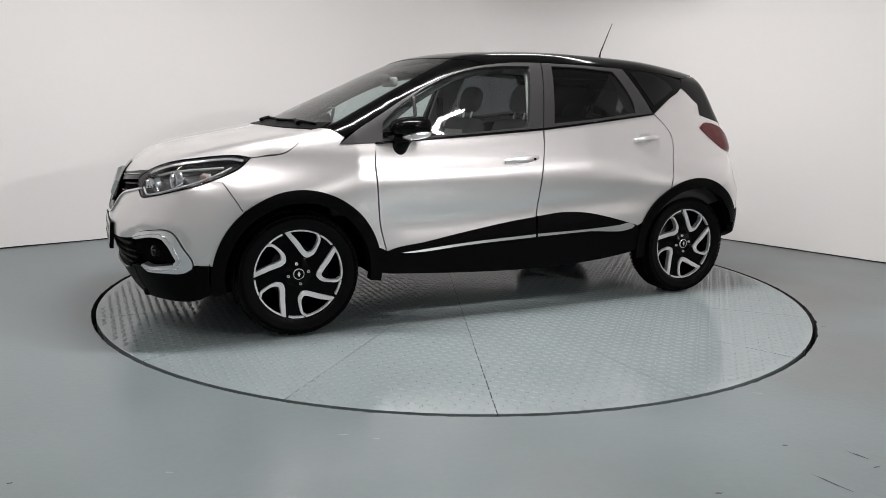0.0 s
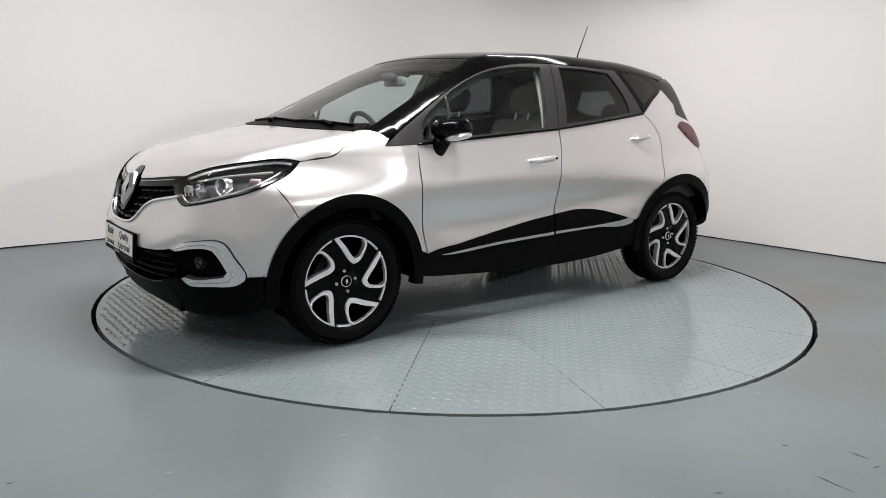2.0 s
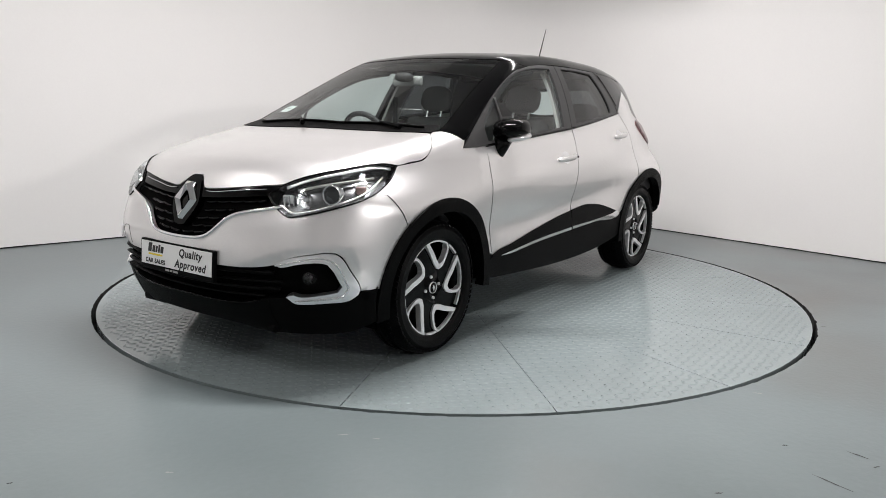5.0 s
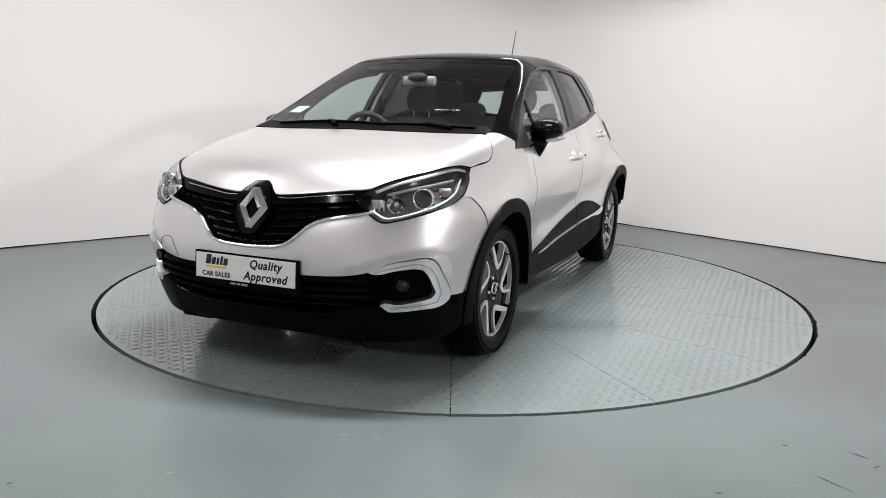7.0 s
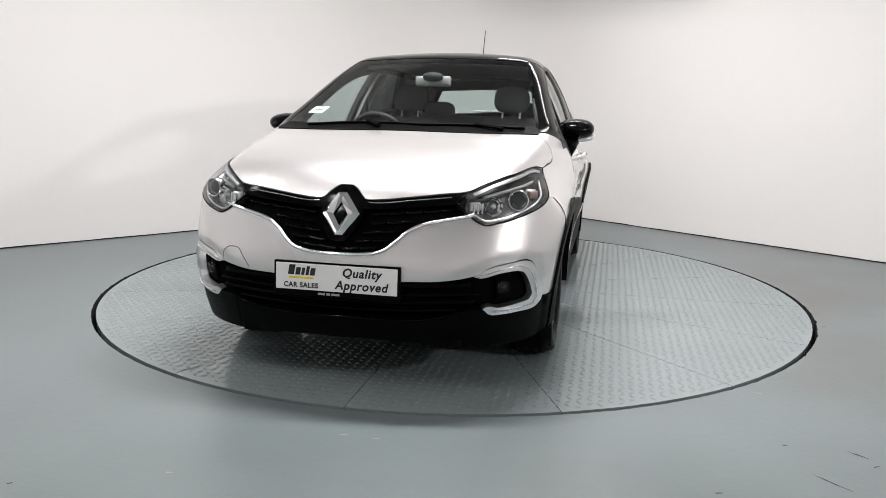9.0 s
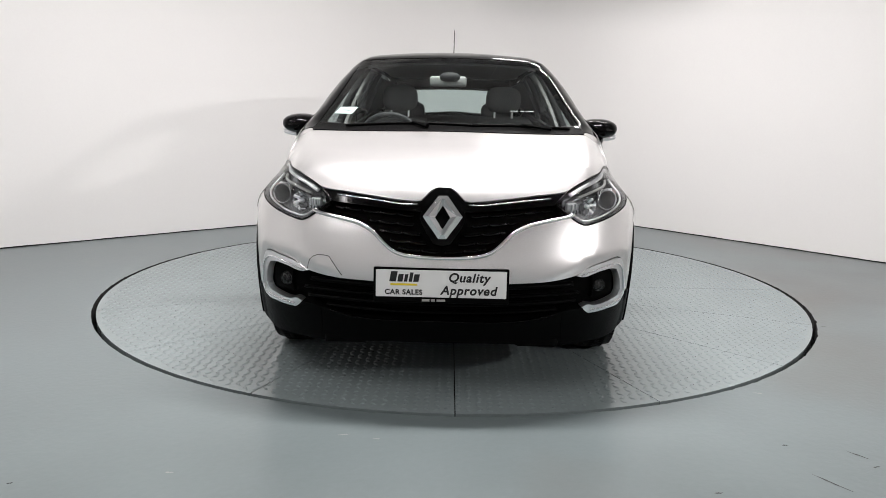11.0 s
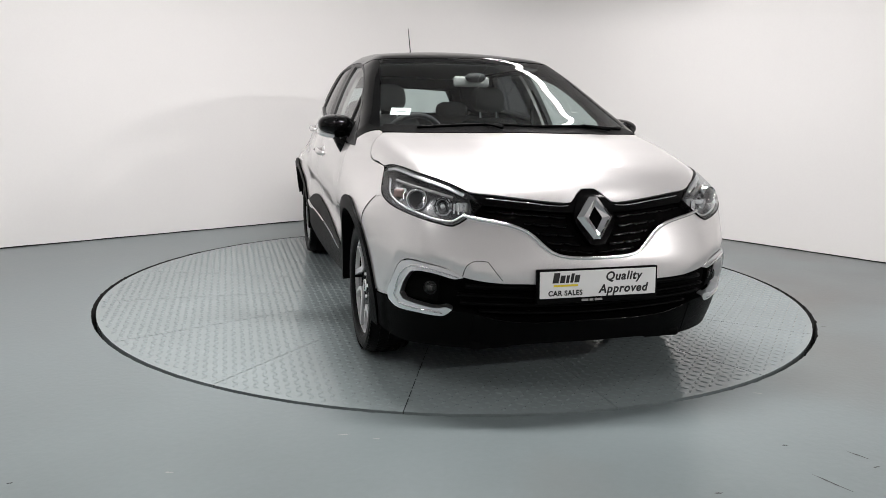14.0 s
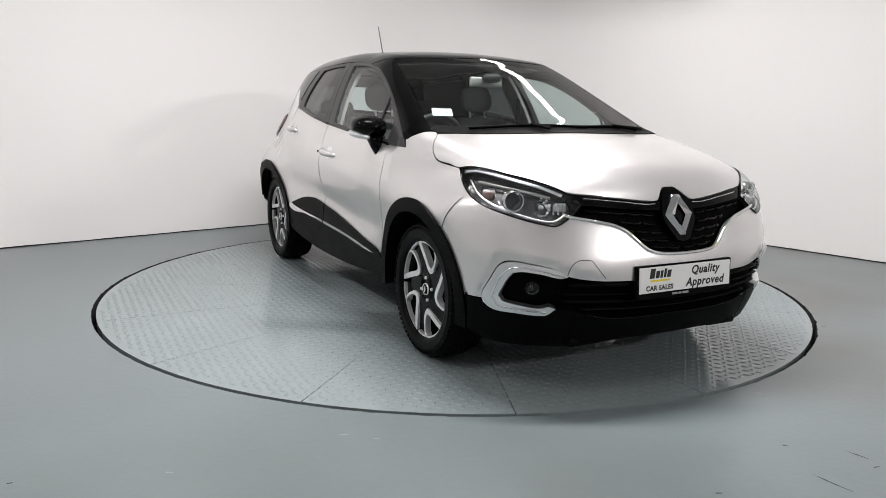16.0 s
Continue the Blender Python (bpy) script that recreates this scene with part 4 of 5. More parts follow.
    for s in (1, -1):
        # fog lamp corner
        panel("fog_trim", "front", FOG_OUT + FOG_IN, SATIN, car, 0.006, 0.03, 0.014, s, "satin silver fog lamp surround", crown=0.006)
        ribbon("fog_trim_line", "front", [(25.6, 0.527), (29.8, 0.550), (34.4, 0.558), (36.2, 0.535), (38.4, 0.43), (37.4, 0.393), (33.9, 0.386), (28.6, 0.377)], 0.006, CHROME, car, 0.013, s, thick=0.003)
        rec = panel("fog_recess", "front", [(29.5, 0.53), (33.4, 0.537), (34.8, 0.53), (36.9, 0.434), (36.3, 0.412), (30.0, 0.41)], DARK, car, -0.028, 0.02, 0.02, s)
        p = lift("front", [(31.2, 0.468)], -0.022)[0]
        m = placed((p[0], s * p[1], p[2]), (1, 0.35 * s, 0))
        fl = part("fog_lamp", lathe([(0.0, -0.03), (0.018, -0.012), (0.024, 0.002), (0.028, 0.004), (0.030, -0.02)], 28, m), BLACK_GLOSS, car, "round fog lamp", True)
        part("fog_bulb", lathe([(0.0, -0.004), (0.010, -0.006), (0.016, -0.02)], 16, m), GREY_TRIM, fl, "", True)
        part("fog_lens", lathe([(0.0, 0.009), (0.014, 0.008), (0.025, 0.004)], 28, m), LENS, fl, "", True)
        # headlamp: dark bowl, lamps, bright trims, clear lens
        lamp = panel("headlamp", "front", LAMP, LAMP_BOWL, car, -0.045, 0.005, 0.025, s, "clear headlamp with dark chrome inside")
        panel("lamp_rim", "front", [(a, z) for a, z in LAMP], LAMP_BOWL, lamp, 0.0, 0.045, 0.02, s, holes=[[(36.2 + (a - 36.2) * 0.985, 0.83 + (z - 0.83) * 0.97) for a, z in LAMP]])
        ribbon("lamp_seal", "front", LAMP, 0.007, BLACK_GLOSS, lamp, 0.002, s, closed=True, thick=0.004)
        g = panel("lamp_lens", "front", LAMP, LENS, lamp, 0.003, 0.004, 0.025, s, crown=0.008)
        g.visible_shadow = False
        ribbon("lamp_brow", "front", [(25.8, 0.845), (30.0, 0.876), (37.3, 0.907), (45.4, 0.923), (48.6, 0.914)], 0.018, SATIN, lamp, -0.006, s, thick=0.004)
        ribbon("lamp_brow", "front", [(28.0, 0.845), (33.0, 0.868), (40.0, 0.885), (44.5, 0.89)], 0.012, PALE_PLASTIC, lamp, -0.025, s, thick=0.006)
        ribbon("running_light", "front", [(25.2, 0.775), (27.6, 0.745), (29.8, 0.748), (35.8, 0.778), (40.0, 0.808), (43.0, 0.838), (46.4, 0.885)], 0.008, SATIN, lamp, -0.012, s, thick=0.005)
        for a, z, r, mat, deep in ((35.2, 0.823, 0.046, CHROME, 0.034), (29.6, 0.800, 0.042, CHROME, 0.045)):
            p = lift("front", [(a, z)], -0.014)[0]
            m = placed((p[0], s * p[1], p[2]), (1, 0.28 * s, 0.02))
            if a > 33:
                part("lamp_ring", lathe([(r * 0.72, -deep), (r * 0.80, -0.004), (r * 0.88, 0.003), (r * 0.93, 0.0), (r * 0.98, -0.03)], 36, m), mat, lamp, "", True)
                part("projector", lathe([(0.0, 0.006), (r * 0.3, 0.004), (r * 0.55, -0.004), (r * 0.72, -0.02)], 32, m), LENS, lamp, "", True)
                part("projector_back", lathe([(0.0, -0.028), (r * 0.72, -0.022)], 32, m), GREY_TRIM, lamp, "", True)
            else:
                part("reflector", lathe([(0.0, -deep), (r * 0.35, -deep * 0.9), (r * 0.7, -deep * 0.6), (r * 0.95, -0.012)], 9, m), CHROME, lamp)
                part("reflector_bulb", lathe([(0.0, -0.004), (0.008, -0.008), (0.010, -0.03)], 14, m), SATIN, lamp, "", True)
                for k in range(3):
                    fin = lift("front", [(25.6 + 0.9 * k, 0.792 + 0.004 * k)], -0.020 - 0.004 * k)[0]
                    part("reflector_step", box(-0.004, 0.004, -0.006, 0.006, -0.022, 0.022, 0.002, 1, placed((fin[0], s * fin[1], fin[2]), (1, 0.3 * s, 0.0))), CHROME, lamp)
        p = lift("front", [(41.6, 0.852)], -0.034)[0]
        m = placed((p[0], s * p[1], p[2]), (1, 0.9 * s, 0.0))
        part("indicator", box(-0.022, 0.022, -0.012, 0.012, -0.017, 0.017, 0.006, 2, m), AMBER, lamp, "pale amber indicator", True)
        part("indicator_frame", box(-0.026, 0.026, -0.02, -0.010, -0.022, 0.022, 0.006, 2, m), SATIN, lamp, "", True)
        p = lift("front", [(26.0, 0.808)], -0.03)[0]
        m = placed((p[0], s * p[1], p[2]), (1, 0.3 * s, 0.0))
        part("reflector_fin", box(-0.025, 0.025, -0.01, 0.01, -0.018, 0.018, 0.006, 1, m), SATIN, lamp)


build_front()


# ---- the show plate ----
def letters(text, size, at, mat, parent, bold=0.0, shear=0.0, name="lettering"):
    cu = bpy.data.curves.new(name, "FONT")
    cu.body, cu.size, cu.extrude, cu.shear, cu.offset = text, size, 0.0004, shear, bold
    cu.space_character = 1.12
    cu.align_x, cu.align_y = "CENTER", "CENTER"
    tmp = bpy.data.objects.new("tmp", cu)
    scene.collection.objects.link(tmp)
    bpy.context.view_layer.update()
    me = bpy.data.meshes.new_from_object(tmp.evaluated_get(bpy.context.evaluated_depsgraph_get()))
    bpy.data.objects.remove(tmp)
    bpy.data.curves.remove(cu)
    me.materials.clear()
    me.materials.append(mat)
    ob = new(name, me)
    ob.parent = parent
    ob.matrix_basis = at
    return ob


def build_plate():
    plate = new("number_plate")
    plate.parent = car
    plate["label"] = "white show plate in a black holder"
    plate.matrix_basis = pose(2.166, 0.0, 0.498, 90, 0, 90) @ pose(0, 0, 0, -4, 0, 0)
    part("holder", box(-0.268, 0.268, -0.074, 0.066, -0.016, 0.004, 0.004), BLACK_MATT, plate, "black plastic plate holder")
    part("plate_face", box(-0.258, 0.258, -0.050, 0.058, 0.003, 0.0075, 0.002), PLATE_WHITE, plate)

    def flat_at(x, y):
        return pose(x, y, 0.0082)

    letters("Quality", 0.049, flat_at(0.108, 0.029), PLATE_BLACK, plate, 0.0014, 0.22)
    letters("Approved", 0.049, flat_at(0.108, -0.022), PLATE_BLACK, plate, 0.0014, 0.22)
    letters("CAR SALES", 0.028, flat_at(-0.148, -0.031), PLATE_BLACK, plate, 0.001)
    # the maker's mark as plain bars
    slant = Matrix(((1, 0.18, 0, 0), (0, 1, 0, 0), (0, 0, 1, 0), (0, 0, 0, 1)))
    for x, w, h in ((-0.194, 0.026, 0.041), (-0.165, 0.020, 0.030), (-0.143, 0.013, 0.030), (-0.124, 0.013, 0.037), (-0.102, 0.021, 0.030)):
        part("mark_bar", box(x - w / 2, x + w / 2, 0.011, 0.011 + h, 0.0078, 0.0086, 0, 2, slant), PLATE_BLACK, plate)
    part("yellow_bar", box(-0.200, -0.094, -0.004, 0.004, 0.0078, 0.0086), YELLOW, plate, "yellow underline bar")
    x = -0.075
    for w in (0.030, 0.016, 0.034):
        part("caption_bar", box(x, x + w, -0.067, -0.058, 0.0042, 0.005), PALE_PLASTIC, plate)
        x += w + 0.006


build_plate()


# ---- mirrors, handles, tail, wipers, aerial ----
def blob(cx, cy, cz, rx, ry, rz, power=2.6, m=None, u=28, v=16):
    """A rounded box-like ball."""
    bm = bmesh.new()
    bmesh.ops.create_uvsphere(bm, u_segments=u, v_segments=v, radius=1.0)
    for w in bm.verts:
        a = np.array(w.co)
        k = (np.abs(a) ** power).sum() ** (-1 / power)
        w.co = Vector(a * k)
    bmesh.ops.scale(bm, vec=(rx, ry, rz), verts=bm.verts)
    if m:
        bm.transform(m)
    bmesh.ops.translate(bm, vec=(cx, cy, cz), verts=bm.verts)
    return bm


def build_mirror(s):
    bm = blob(0, 0, 0, 0.120, 0.100, 0.062, 2.7)
    for v in bm.verts:  # tapered to the front, flat glass to the rear, lower edge rising outwards
        t = (v.co.x + 0.112) / 0.224
        v.co.z *= 1.0 - 0.28 * t * t
        v.co.y += 0.012 * t * (1 if v.co.y < 0 else -1)
        v.co.z += 0.10 * v.co.y if v.co.z < 0 else 0.0
        if v.co.x < -0.06:
            v.co.x = -0.06 + (v.co.x + 0.06) * 0.35
    bm.transform(pose(0.700, 0.856, 1.082, 0, 0, 10))
    if s < 0:
        bmesh.ops.scale(bm, vec=(1, -1, 1), verts=bm.verts)
        bmesh.ops.reverse_faces(bm, faces=bm.faces)
    mir = part("wing_mirror", bm, BLACK_GLOSS, car, "gloss black wing mirror", True)
    part("mirror_glass", box(0.645, 0.653, s * 0.856 - 0.062, s * 0.856 + 0.062, 1.056, 1.108, 0.003), CHROME, mir)
    bm = blob(0, 0, 0, 0.075, 0.062, 0.020, 2.6, pose(0, 0, 0, 8 * s, 6, 0))
    bm.transform(Matrix.Translation((0.690, s * 0.893, 1.040)))
    part("mirror_indicator", bm, SATIN, mir, "silver and clear side repeater", True)
    bm = tube([(0.760, s * 0.772, 0.918), (0.758, s * 0.782, 0.940), (0.757, s * 0.798, 0.960), (0.747, s * 0.818, 0.995), (0.731, s * 0.834, 1.045)], [0.030, 0.046, 0.047, 0.045, 0.050], 14, 1.0)
    part("mirror_arm", bm, BLACK_GLOSS, mir, "", True)


def build_handle(x0, x1, z0, z1, s):
    mid = ((x0 + x1) / 2, (z0 + z1) / 2)
    panel("handle_cup", "side", [(mid[0] + 0.052 * math.cos(a * math.pi / 8), mid[1] + 0.036 * math.sin(a * math.pi / 8)) for a in range(16)], SATIN, car, 0.0015, 0.002, 0.02, s)
    p = lift("side", [(x0, z0), (x0 + 0.25 * (x1 - x0), z0 + 0.25 * (z1 - z0)), mid, (x0 + 0.75 * (x1 - x0), z0 + 0.75 * (z1 - z0)), (x1, z1)])
    out = [0.004, 0.030, 0.036, 0.032, 0.006]
    pts = [(a[0], s * (a[1] + o), a[2]) for a, o in zip(p, out)]
    q = smooth_loop(pts, 0.015, False)
    n = len(q)
    bm = tube([tuple(v) for v in q], [0.007 + 0.009 * math.sin(math.pi * (0.12 + 0.76 * i / (n - 1))) for i in range(n)], 12, 1.15)
    h = part("door_handle", bm, SILVER, car, "silver pull handle", True)
    if x1 > -0.3:
        part("lock", lathe([(0.0, 0.004), (0.006, 0.003), (0.0075, -0.002)], 14, placed(Vector(pts[3]) + Vector((-0.012, s * 0.017, 0.0)), (0, s, 0.1))), DARK, h)


def build_rear():
    for s in (1, -1):
        t = panel("tail_lamp", "back", [(33.0, 1.04), (38.0, 1.10), (45.5, 1.120), (50.0, 1.088), (46.0, 1.01), (42.0, 0.945), (36.0, 0.925), (32.5, 0.95)], RED, car, 0.004, 0.03, 0.025, s, "dark red tail lamp", crown=0.012)
        panel("spoiler_side", "side", [(-1.376, 1.35), (-1.41, 1.41), (-1.60, 1.43), (-1.64, 1.40), (-1.57, 1.24), (-1.536, 1.238)], BLACK_GLOSS, car, 0.001, 0.03, 0.03, s)
    gate = [(0.0, 1.10), (30.0, 1.10), (47.0, 1.17), (52.0, 1.14), (46.5, 1.122), (38.0, 1.104), (32.0, 1.04), (31.5, 0.93), (33.0, 0.74), (0.0, 0.72)]
    panel("tailgate", "back", gate + [(-a, z) for a, z in gate[::-1][1:-1]], SILVER, car, 0.0, 0.02, 0.04, label="silver tailgate")
    win = [(0.0, 1.16), (28.0, 1.16), (33.0, 1.20), (30.0, 1.345), (0.0, 1.36)]
    win = win + [(-a, z) for a, z in win[::-1][1:-1]]
    ring = [(0.0, 1.105), (30.0, 1.105), (46.0, 1.17), (40.0, 1.395), (0.0, 1.405)]
    panel("tailgate_frame", "back", ring + [(-a, z) for a, z in ring[::-1][1:-1]], BLACK_GLOSS, car, 0.001, 0.02, 0.04, holes=[win])
    panel("rear_screen", "back", win, PANE, car, -0.004, 0.004, 0.05, label="tinted rear window").visible_shadow = False
    edge = recast("back", "side", [(-1.712, 0.56), (-1.725, 0.70), (-1.715, 0.80), (-1.70, 0.93)])
    bump = [(0.0, 0.715), (33.0, 0.735), (32.5, 0.915), (36.0, 0.92), (42.0, 0.94)] + edge[::-1] + [(0.0, 0.52)]
    panel("rear_bumper", "back", bump + [(-a, z) for a, z in bump[::-1][1:-1]], SILVER, car, 0.0, 0.02, 0.04, label="silver rear bumper")
    low = [(0.0, 0.515)] + recast("back", "side", [(-1.712, 0.55), (-1.715, 0.49), (-1.70, 0.43)]) + [(38.0, 0.36), (28.0, 0.30), (0.0, 0.27)]
    panel("rear_skirt", "back", low + [(-a, z) for a, z in low[::-1][1:-1]], BLACK_MATT, car, 0.006, 0.04, 0.04, label="matt black rear skirt")
    part("spoiler", box(-1.575, -1.48, -0.38, 0.38, 1.430, 1.456, 0.010), BLACK_GLOSS, car, "black roof spoiler", True)
    part("rear_header", box(-1.56, -1.40, -0.48, 0.48, 1.345, 1.425, 0.01), DARK, car)
    ribbon("fuel_flap_seam", "side", [(-1.36 + 0.075 * math.cos(k * math.pi / 6), 0.93 + 0.068 * math.sin(k * math.pi / 6)) for k in range(12)], 0.003, GREY_TRIM, car, 0.0004, -1, closed=True, thick=0.001)


def build_wipers():
    for a, b, pivot in (((1.19, -0.52), (1.235, 0.16), (1.28, -0.10)), ((1.15, 0.62), (1.235, 0.12), (1.215, 0.52))):
        p = lift("top", [a, ((a[0] + b[0]) / 2, (a[1] + b[1]) / 2), b], 0.011)
        w = part("wiper", tube([tuple(v) for v in smooth_loop(p, 0.05, False)], 0.007, 6), BLACK_MATT, car, "black wiper blade", True)
        q = lift("top", [pivot, ((a[0] + b[0]) / 2, (a[1] + b[1]) / 2)], 0.018)
        part("wiper_arm", tube([tuple(v) for v in q], [0.013, 0.006], 6), BLACK_MATT, w)


for flank in (1, -1):
    build_mirror(flank)
    build_handle(0.125, -0.095, 0.895, 0.915, flank)
    build_handle(-0.835, -1.040, 1.010, 1.030, flank)
build_rear()
build_wipers()
aerial = part("aerial", tube([(-1.125, 0, 1.545), (-1.135, 0, 1.60), (-1.225, 0, 1.805)], [0.011, 0.004, 0.0025], 8), BLACK_MATT, car, "thin black roof aerial")
part("aerial_foot", blob(-1.125, 0, 1.548, 0.045, 0.026, 0.018, 2.2), BLACK_MATT, car, "", True)


# ---- under the skin ----
def build_underside():
    part("engine_bay", box(0.98, 1.93, -0.54, 0.54, 0.19, 0.84, 0.03), DARK, car)
    part("floor_pan", box(-1.78, 1.10, -0.60, 0.60, 0.29, 0.46, 0.03), DARK, car)
    part("boot_floor", box(-1.76, -0.90, -0.53, 0.53, 0.25, 0.78, 0.03), DARK, car)
    part("front_apron", box(1.70, 1.92, -0.52, 0.52, 0.20, 0.50, 0.03), DARK, car)
    for s in (1, -1):
        for cx in (AXLE_F, AXLE_R):
            bm = bmesh.new()
            rows = []
            for i in range(21):
                a = math.radians(-6 + (190 if cx > 0 else 164) * i / 20)
                rows.append([bm.verts.new((cx + 0.395 * math.cos(a), s * y, WHEEL_Z + 0.395 * math.sin(a))) for y in (0.50, 0.83)])
            for p, q in zip(rows, rows[1:]):
                bm.faces.new((p[0], p[1], q[1], q[0]))
            part("arch_liner", bm, DARK, car, "", True)
    # muffler hanging behind
    part("silencer", blob(-1.72, -0.35, 0.30, 0.12, 0.22, 0.07, 3.0), DARK, car, "", True)
    # front flap that hangs under the nose
    for s in (1, -1):
        part("air_flap", prism([(1.62, 0.245), (1.585, 0.245), (1.60, 0.165)], s * 0.60 - 0.004, s * 0.60 + 0.10), DARK, car)


build_underside()


# ---- the cabin ----
def build_seat(y, s):
    seat = new("front_seat")
    seat.parent = car
    seat["label"] = "dark fabric front seat with headrest"
    part("cushion", box(-0.02, 0.48, y - 0.25, y + 0.25, 0.46, 0.62, 0.05, 3), FABRIC, seat, "", True)
    tilt = Matrix.Translation((-0.07, y, 0.545)) @ pose(0, 0, 0, 0, -16, 0)
    bm = box(-0.09, 0.06, -0.24, 0.24, 0.0, 0.60, 0.06, 4)
    for v in bm.verts:
        v.co.y *= 1.0 - 0.30 * max(0.0, v.co.z / 0.6 - 0.5)
    bm.transform(tilt)
    back = part("backrest", bm, FABRIC, seat, "", True)
    part("backrest_panel", box(0.045, 0.066, -0.14, 0.14, 0.08, 0.50, 0.01, 2, tilt), LIGHT_FABRIC, seat, "pale fabric centre panel", True)
    part("headrest", blob(0, 0, 0, 0.05, 0.122, 0.092, 3.0, tilt.to_3x3().to_4x4(), 20, 12), FABRIC, seat, "", True)
    seat.children[-1].location = tilt @ Vector((-0.01, 0, 0.735))
    for k in (-1, 1):
        part("headrest_post", tube([tilt @ Vector((-0.015, k * 0.06, 0.56)), tilt @ Vector((-0.012, k * 0.06, 0.70))], 0.007, 8), SATIN, seat)


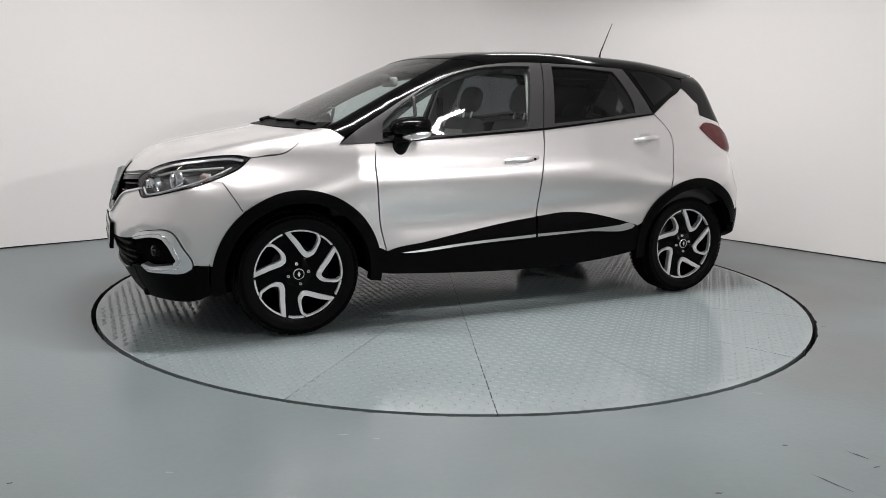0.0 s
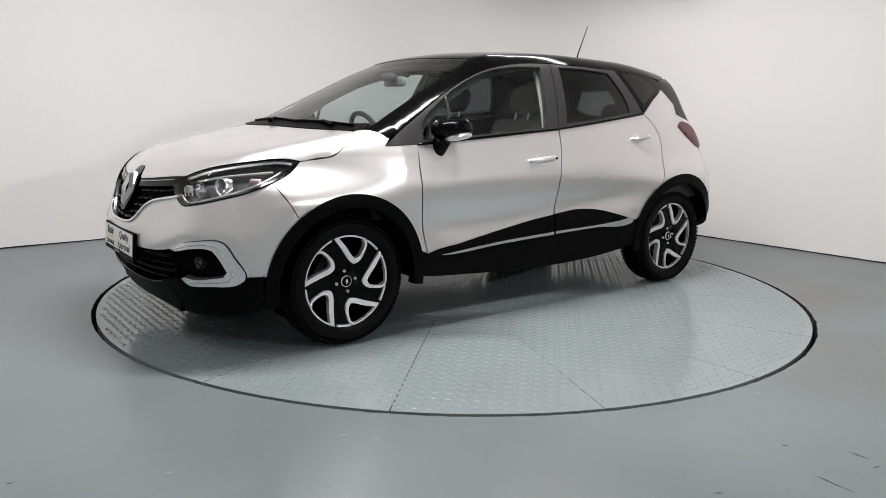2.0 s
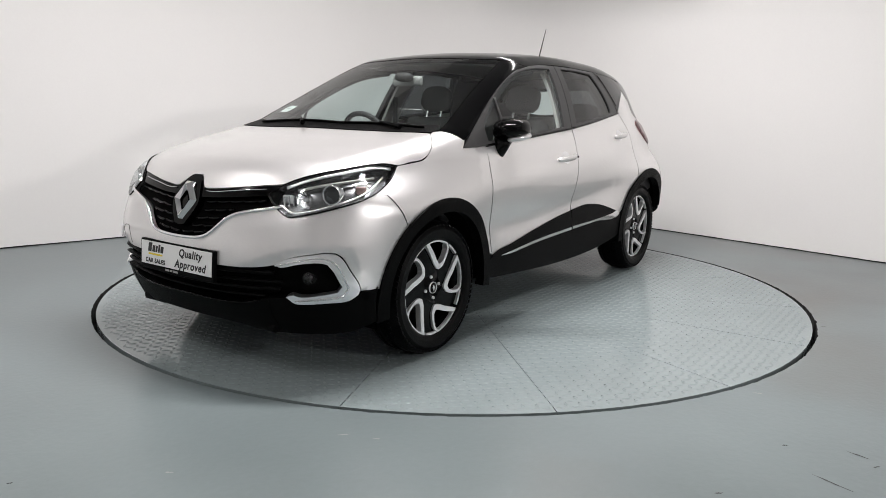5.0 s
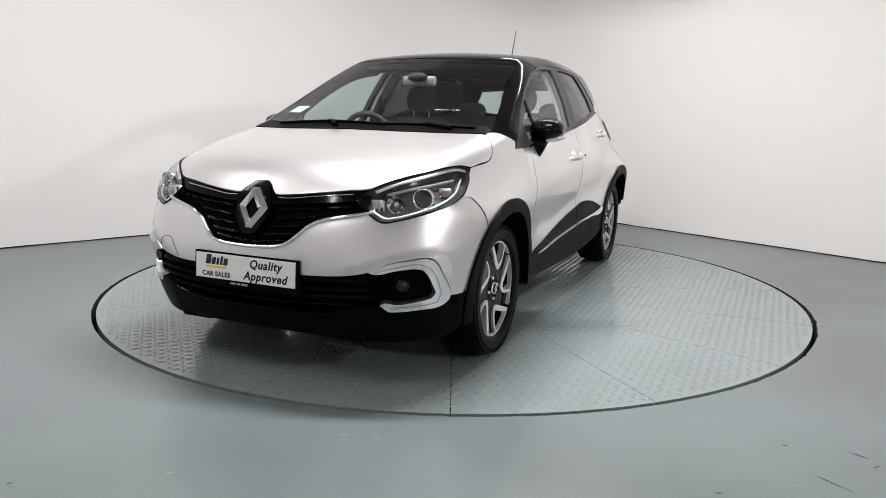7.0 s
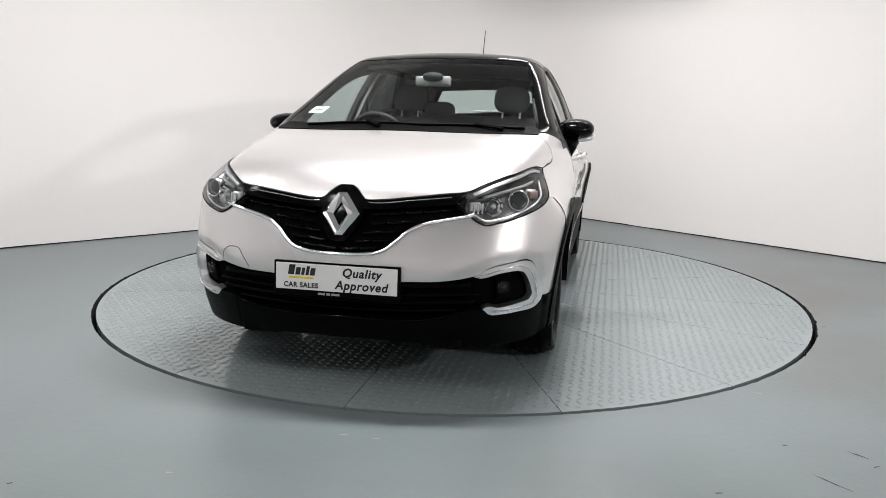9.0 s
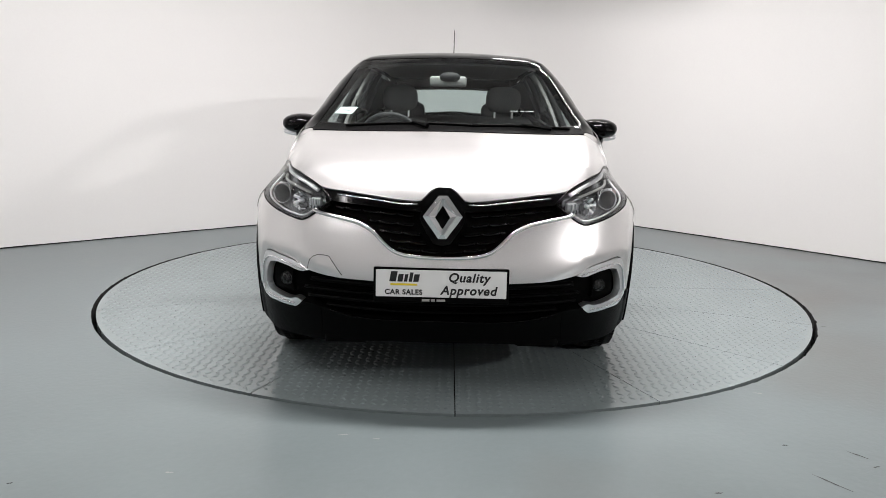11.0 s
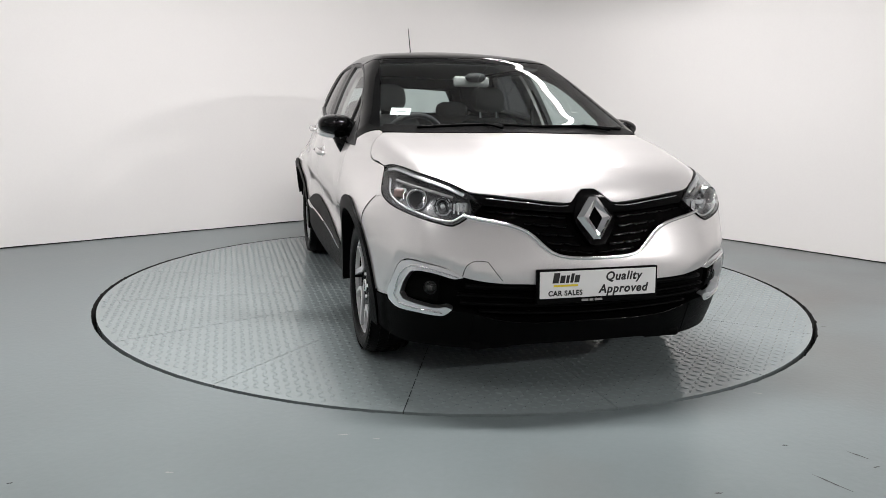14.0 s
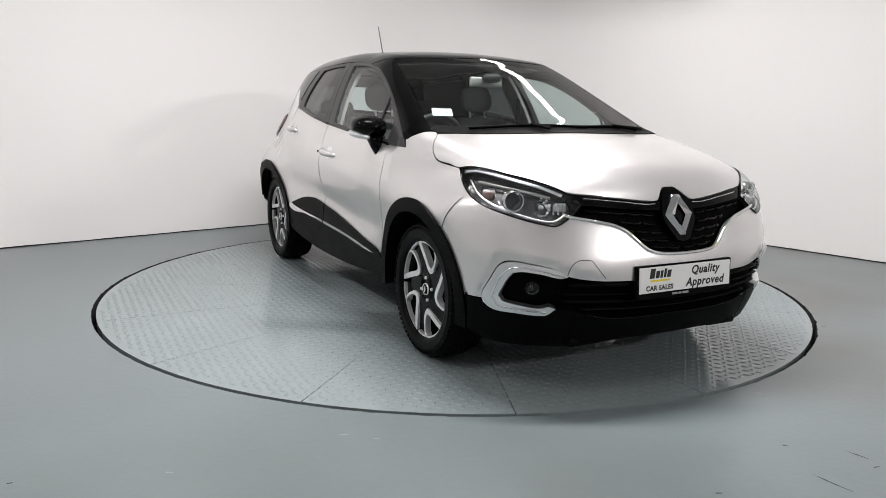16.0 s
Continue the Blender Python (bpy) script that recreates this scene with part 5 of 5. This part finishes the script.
def build_cabin():
    build_seat(-0.36, 1)
    build_seat(0.36, 1)
    rear = new("rear_bench")
    rear.parent = car
    rear["label"] = "dark fabric rear bench"
    part("cushion", box(-0.95, -0.45, -0.62, 0.62, 0.50, 0.66, 0.05, 3), FABRIC, rear, "", True)
    tilt = Matrix.Translation((-0.98, 0, 0.60)) @ pose(0, 0, 0, 0, -20, 0)
    part("backrest", box(-0.08, 0.06, -0.62, 0.62, 0.0, 0.56, 0.05, 3, tilt), FABRIC, rear, "", True)
    for y in (-0.36, 0.36):
        b = blob(0, 0, 0, 0.05, 0.13, 0.075, 3.0, tilt.to_3x3().to_4x4(), 18, 10)
        bmesh.ops.translate(b, vec=tilt @ Vector((0, y, 0.60)), verts=b.verts)
        part("headrest", b, FABRIC, rear, "", True)
    # dashboard, its hood before the driver, column and wheel
    dash = part("dashboard", prism([(0.62, 0.62), (0.60, 0.94), (0.66, 1.02), (0.80, 1.045), (1.02, 1.02), (1.14, 0.98), (1.10, 0.60)], -0.70, 0.70, None, 0.02), PLASTIC, car, "dark plastic dashboard", True)
    part("instrument_hood", blob(0.68, -0.36, 1.035, 0.14, 0.20, 0.045, 2.6), PLASTIC, dash, "", True)
    part("centre_screen", box(0.605, 0.63, -0.13, 0.13, 0.84, 1.02, 0.015, 2), BLACK_GLOSS, dash, "", True)
    wheel = new("steering_wheel")
    wheel.parent = car
    wheel["label"] = "dark steering wheel"
    wheel.matrix_basis = placed((0.47, -0.36, 0.975), (-1, 0, 0.42))
    ring = [(0.182 + 0.017 * math.cos(2 * math.pi * k / 10), 0.017 * math.sin(2 * math.pi * k / 10)) for k in range(10)]
    part("wheel_rim", lathe(ring, 48, closed=True), PLASTIC, wheel, "", True)
    part("wheel_hub", blob(0, -0.02, -0.01, 0.075, 0.03, 0.06, 3.0), PLASTIC, wheel, "", True)
    for a in (0, 180, 270):
        r = math.radians(a)
        part("wheel_spoke", tube([(0.05 * math.cos(r), -0.01, 0.05 * math.sin(r)), (0.18 * math.cos(r), 0, 0.18 * math.sin(r))], 0.017, 8), PLASTIC, wheel)
    part("steering_column", tube([(0.49, -0.36, 0.965), (0.72, -0.36, 0.87)], 0.04, 10), PLASTIC, car)
    # headlining and sun visors, mirror and its sensor pod
    edge = recast("top", "side", CANT[:8])
    left = [(-1.55, 0.0), (-1.52, 0.40)] + [(x, y - 0.03) for x, y in edge[1:7]] + [(0.30, 0.50), (0.335, 0.0)]
    panel("headlining", "top", left + [(x, -y) for x, y in left[::-1][1:-1]], LIGHT_FABRIC, car, -0.045, 0.005, 0.08)
    im = part("rear_view_mirror", box(0.47, 0.50, -0.125, 0.095, 1.312, 1.372, 0.014, 3, None), PALE_PLASTIC, car, "grey rear-view mirror", True)
    part("mirror_pod", blob(0.535, -0.005, 1.365, 0.045, 0.06, 0.028, 2.4), PLASTIC, im, "", True)
    for s in (1, -1):
        # inner trims of doors and pillars
        panel("door_trim", "side", [(1.0, 1.0), (0.40, 1.025), (-0.17, 1.068), (-1.04, 1.165), (-1.30, 1.20), (-1.55, 1.12), (-1.60, 0.6), (-0.80, 0.45), (0.90, 0.45)], PLASTIC, car, -0.065, 0.02, 0.06, s)
        panel("centre_pillar_trim", "side", [(-0.09, 1.04), (-0.16, 1.45), (-0.33, 1.45), (-0.26, 1.06)], LIGHT_FABRIC, car, -0.045, 0.02, 0.05, s)
        panel("rear_pillar_trim", "side", [(-0.92, 1.12), (-0.80, 1.44), (-1.40, 1.41), (-1.50, 1.25), (-1.30, 1.15)], PLASTIC, car, -0.05, 0.02, 0.05, s)
        panel("front_pillar_trim", "side", [(0.86, 1.10), (0.60, 1.262), (0.30, 1.395), (0.0, 1.45), (0.0, 1.43), (0.28, 1.375), (0.58, 1.235), (0.82, 1.075)], PLASTIC, car, -0.03, 0.02, 0.03, s)
        # seat belts hanging from the centre pillars
        part("seat_belt", box(-0.20, -0.15, s * 0.655 - 0.002, s * 0.655 + 0.002, 0.65, 1.32), FABRIC, car)
    # papers on the screen
    p = lift("top", [(0.965, -0.553)], -0.008)[0]
    n = Vector(grad(np.array([p]))[0])
    m = placed(p, n, (0.0, 0.0, 1))
    part("permit_disc", box(-0.052, 0.052, -0.001, 0.001, -0.040, 0.040, 0, 2, m), PAPER, car, "pale paper label on the screen")
    part("permit_bar", box(-0.03, 0.025, 0.0012, 0.0016, -0.004, 0.004, 0, 2, m), GREY_TRIM, car)
    p = lift("top", [(0.98, 0.40)], -0.012)[0]
    m = placed(p, Vector(grad(np.array([p]))[0]), (0, 0, 1))
    x = -0.075
    for w in (0.045, 0.022, 0.046):
        part("caption_bar", box(-x - w, -x, 0.0, 0.0006, -0.004, 0.004, 0, 2, m), PALE_PLASTIC, car)
        x += w + 0.010


build_cabin()


# ---- motion: table and car turn together at an even pace ----
START, PACE = 205.72, 5.7444
CAR_AT = Vector((-0.031, -0.035, 0.0))


def motions():
    rows_table, rows_car = [], []
    for i in range(33):
        t = i * 0.5
        turn = START + PACE * t
        spin = pose(0, 0, 0, 0, 0, turn)
        rows_table.append((t, spin))
        rows_car.append((t, spin @ Matrix.Translation(CAR_AT)))
    walk(turntable, rows_table)
    walk(car, rows_car)


motions()
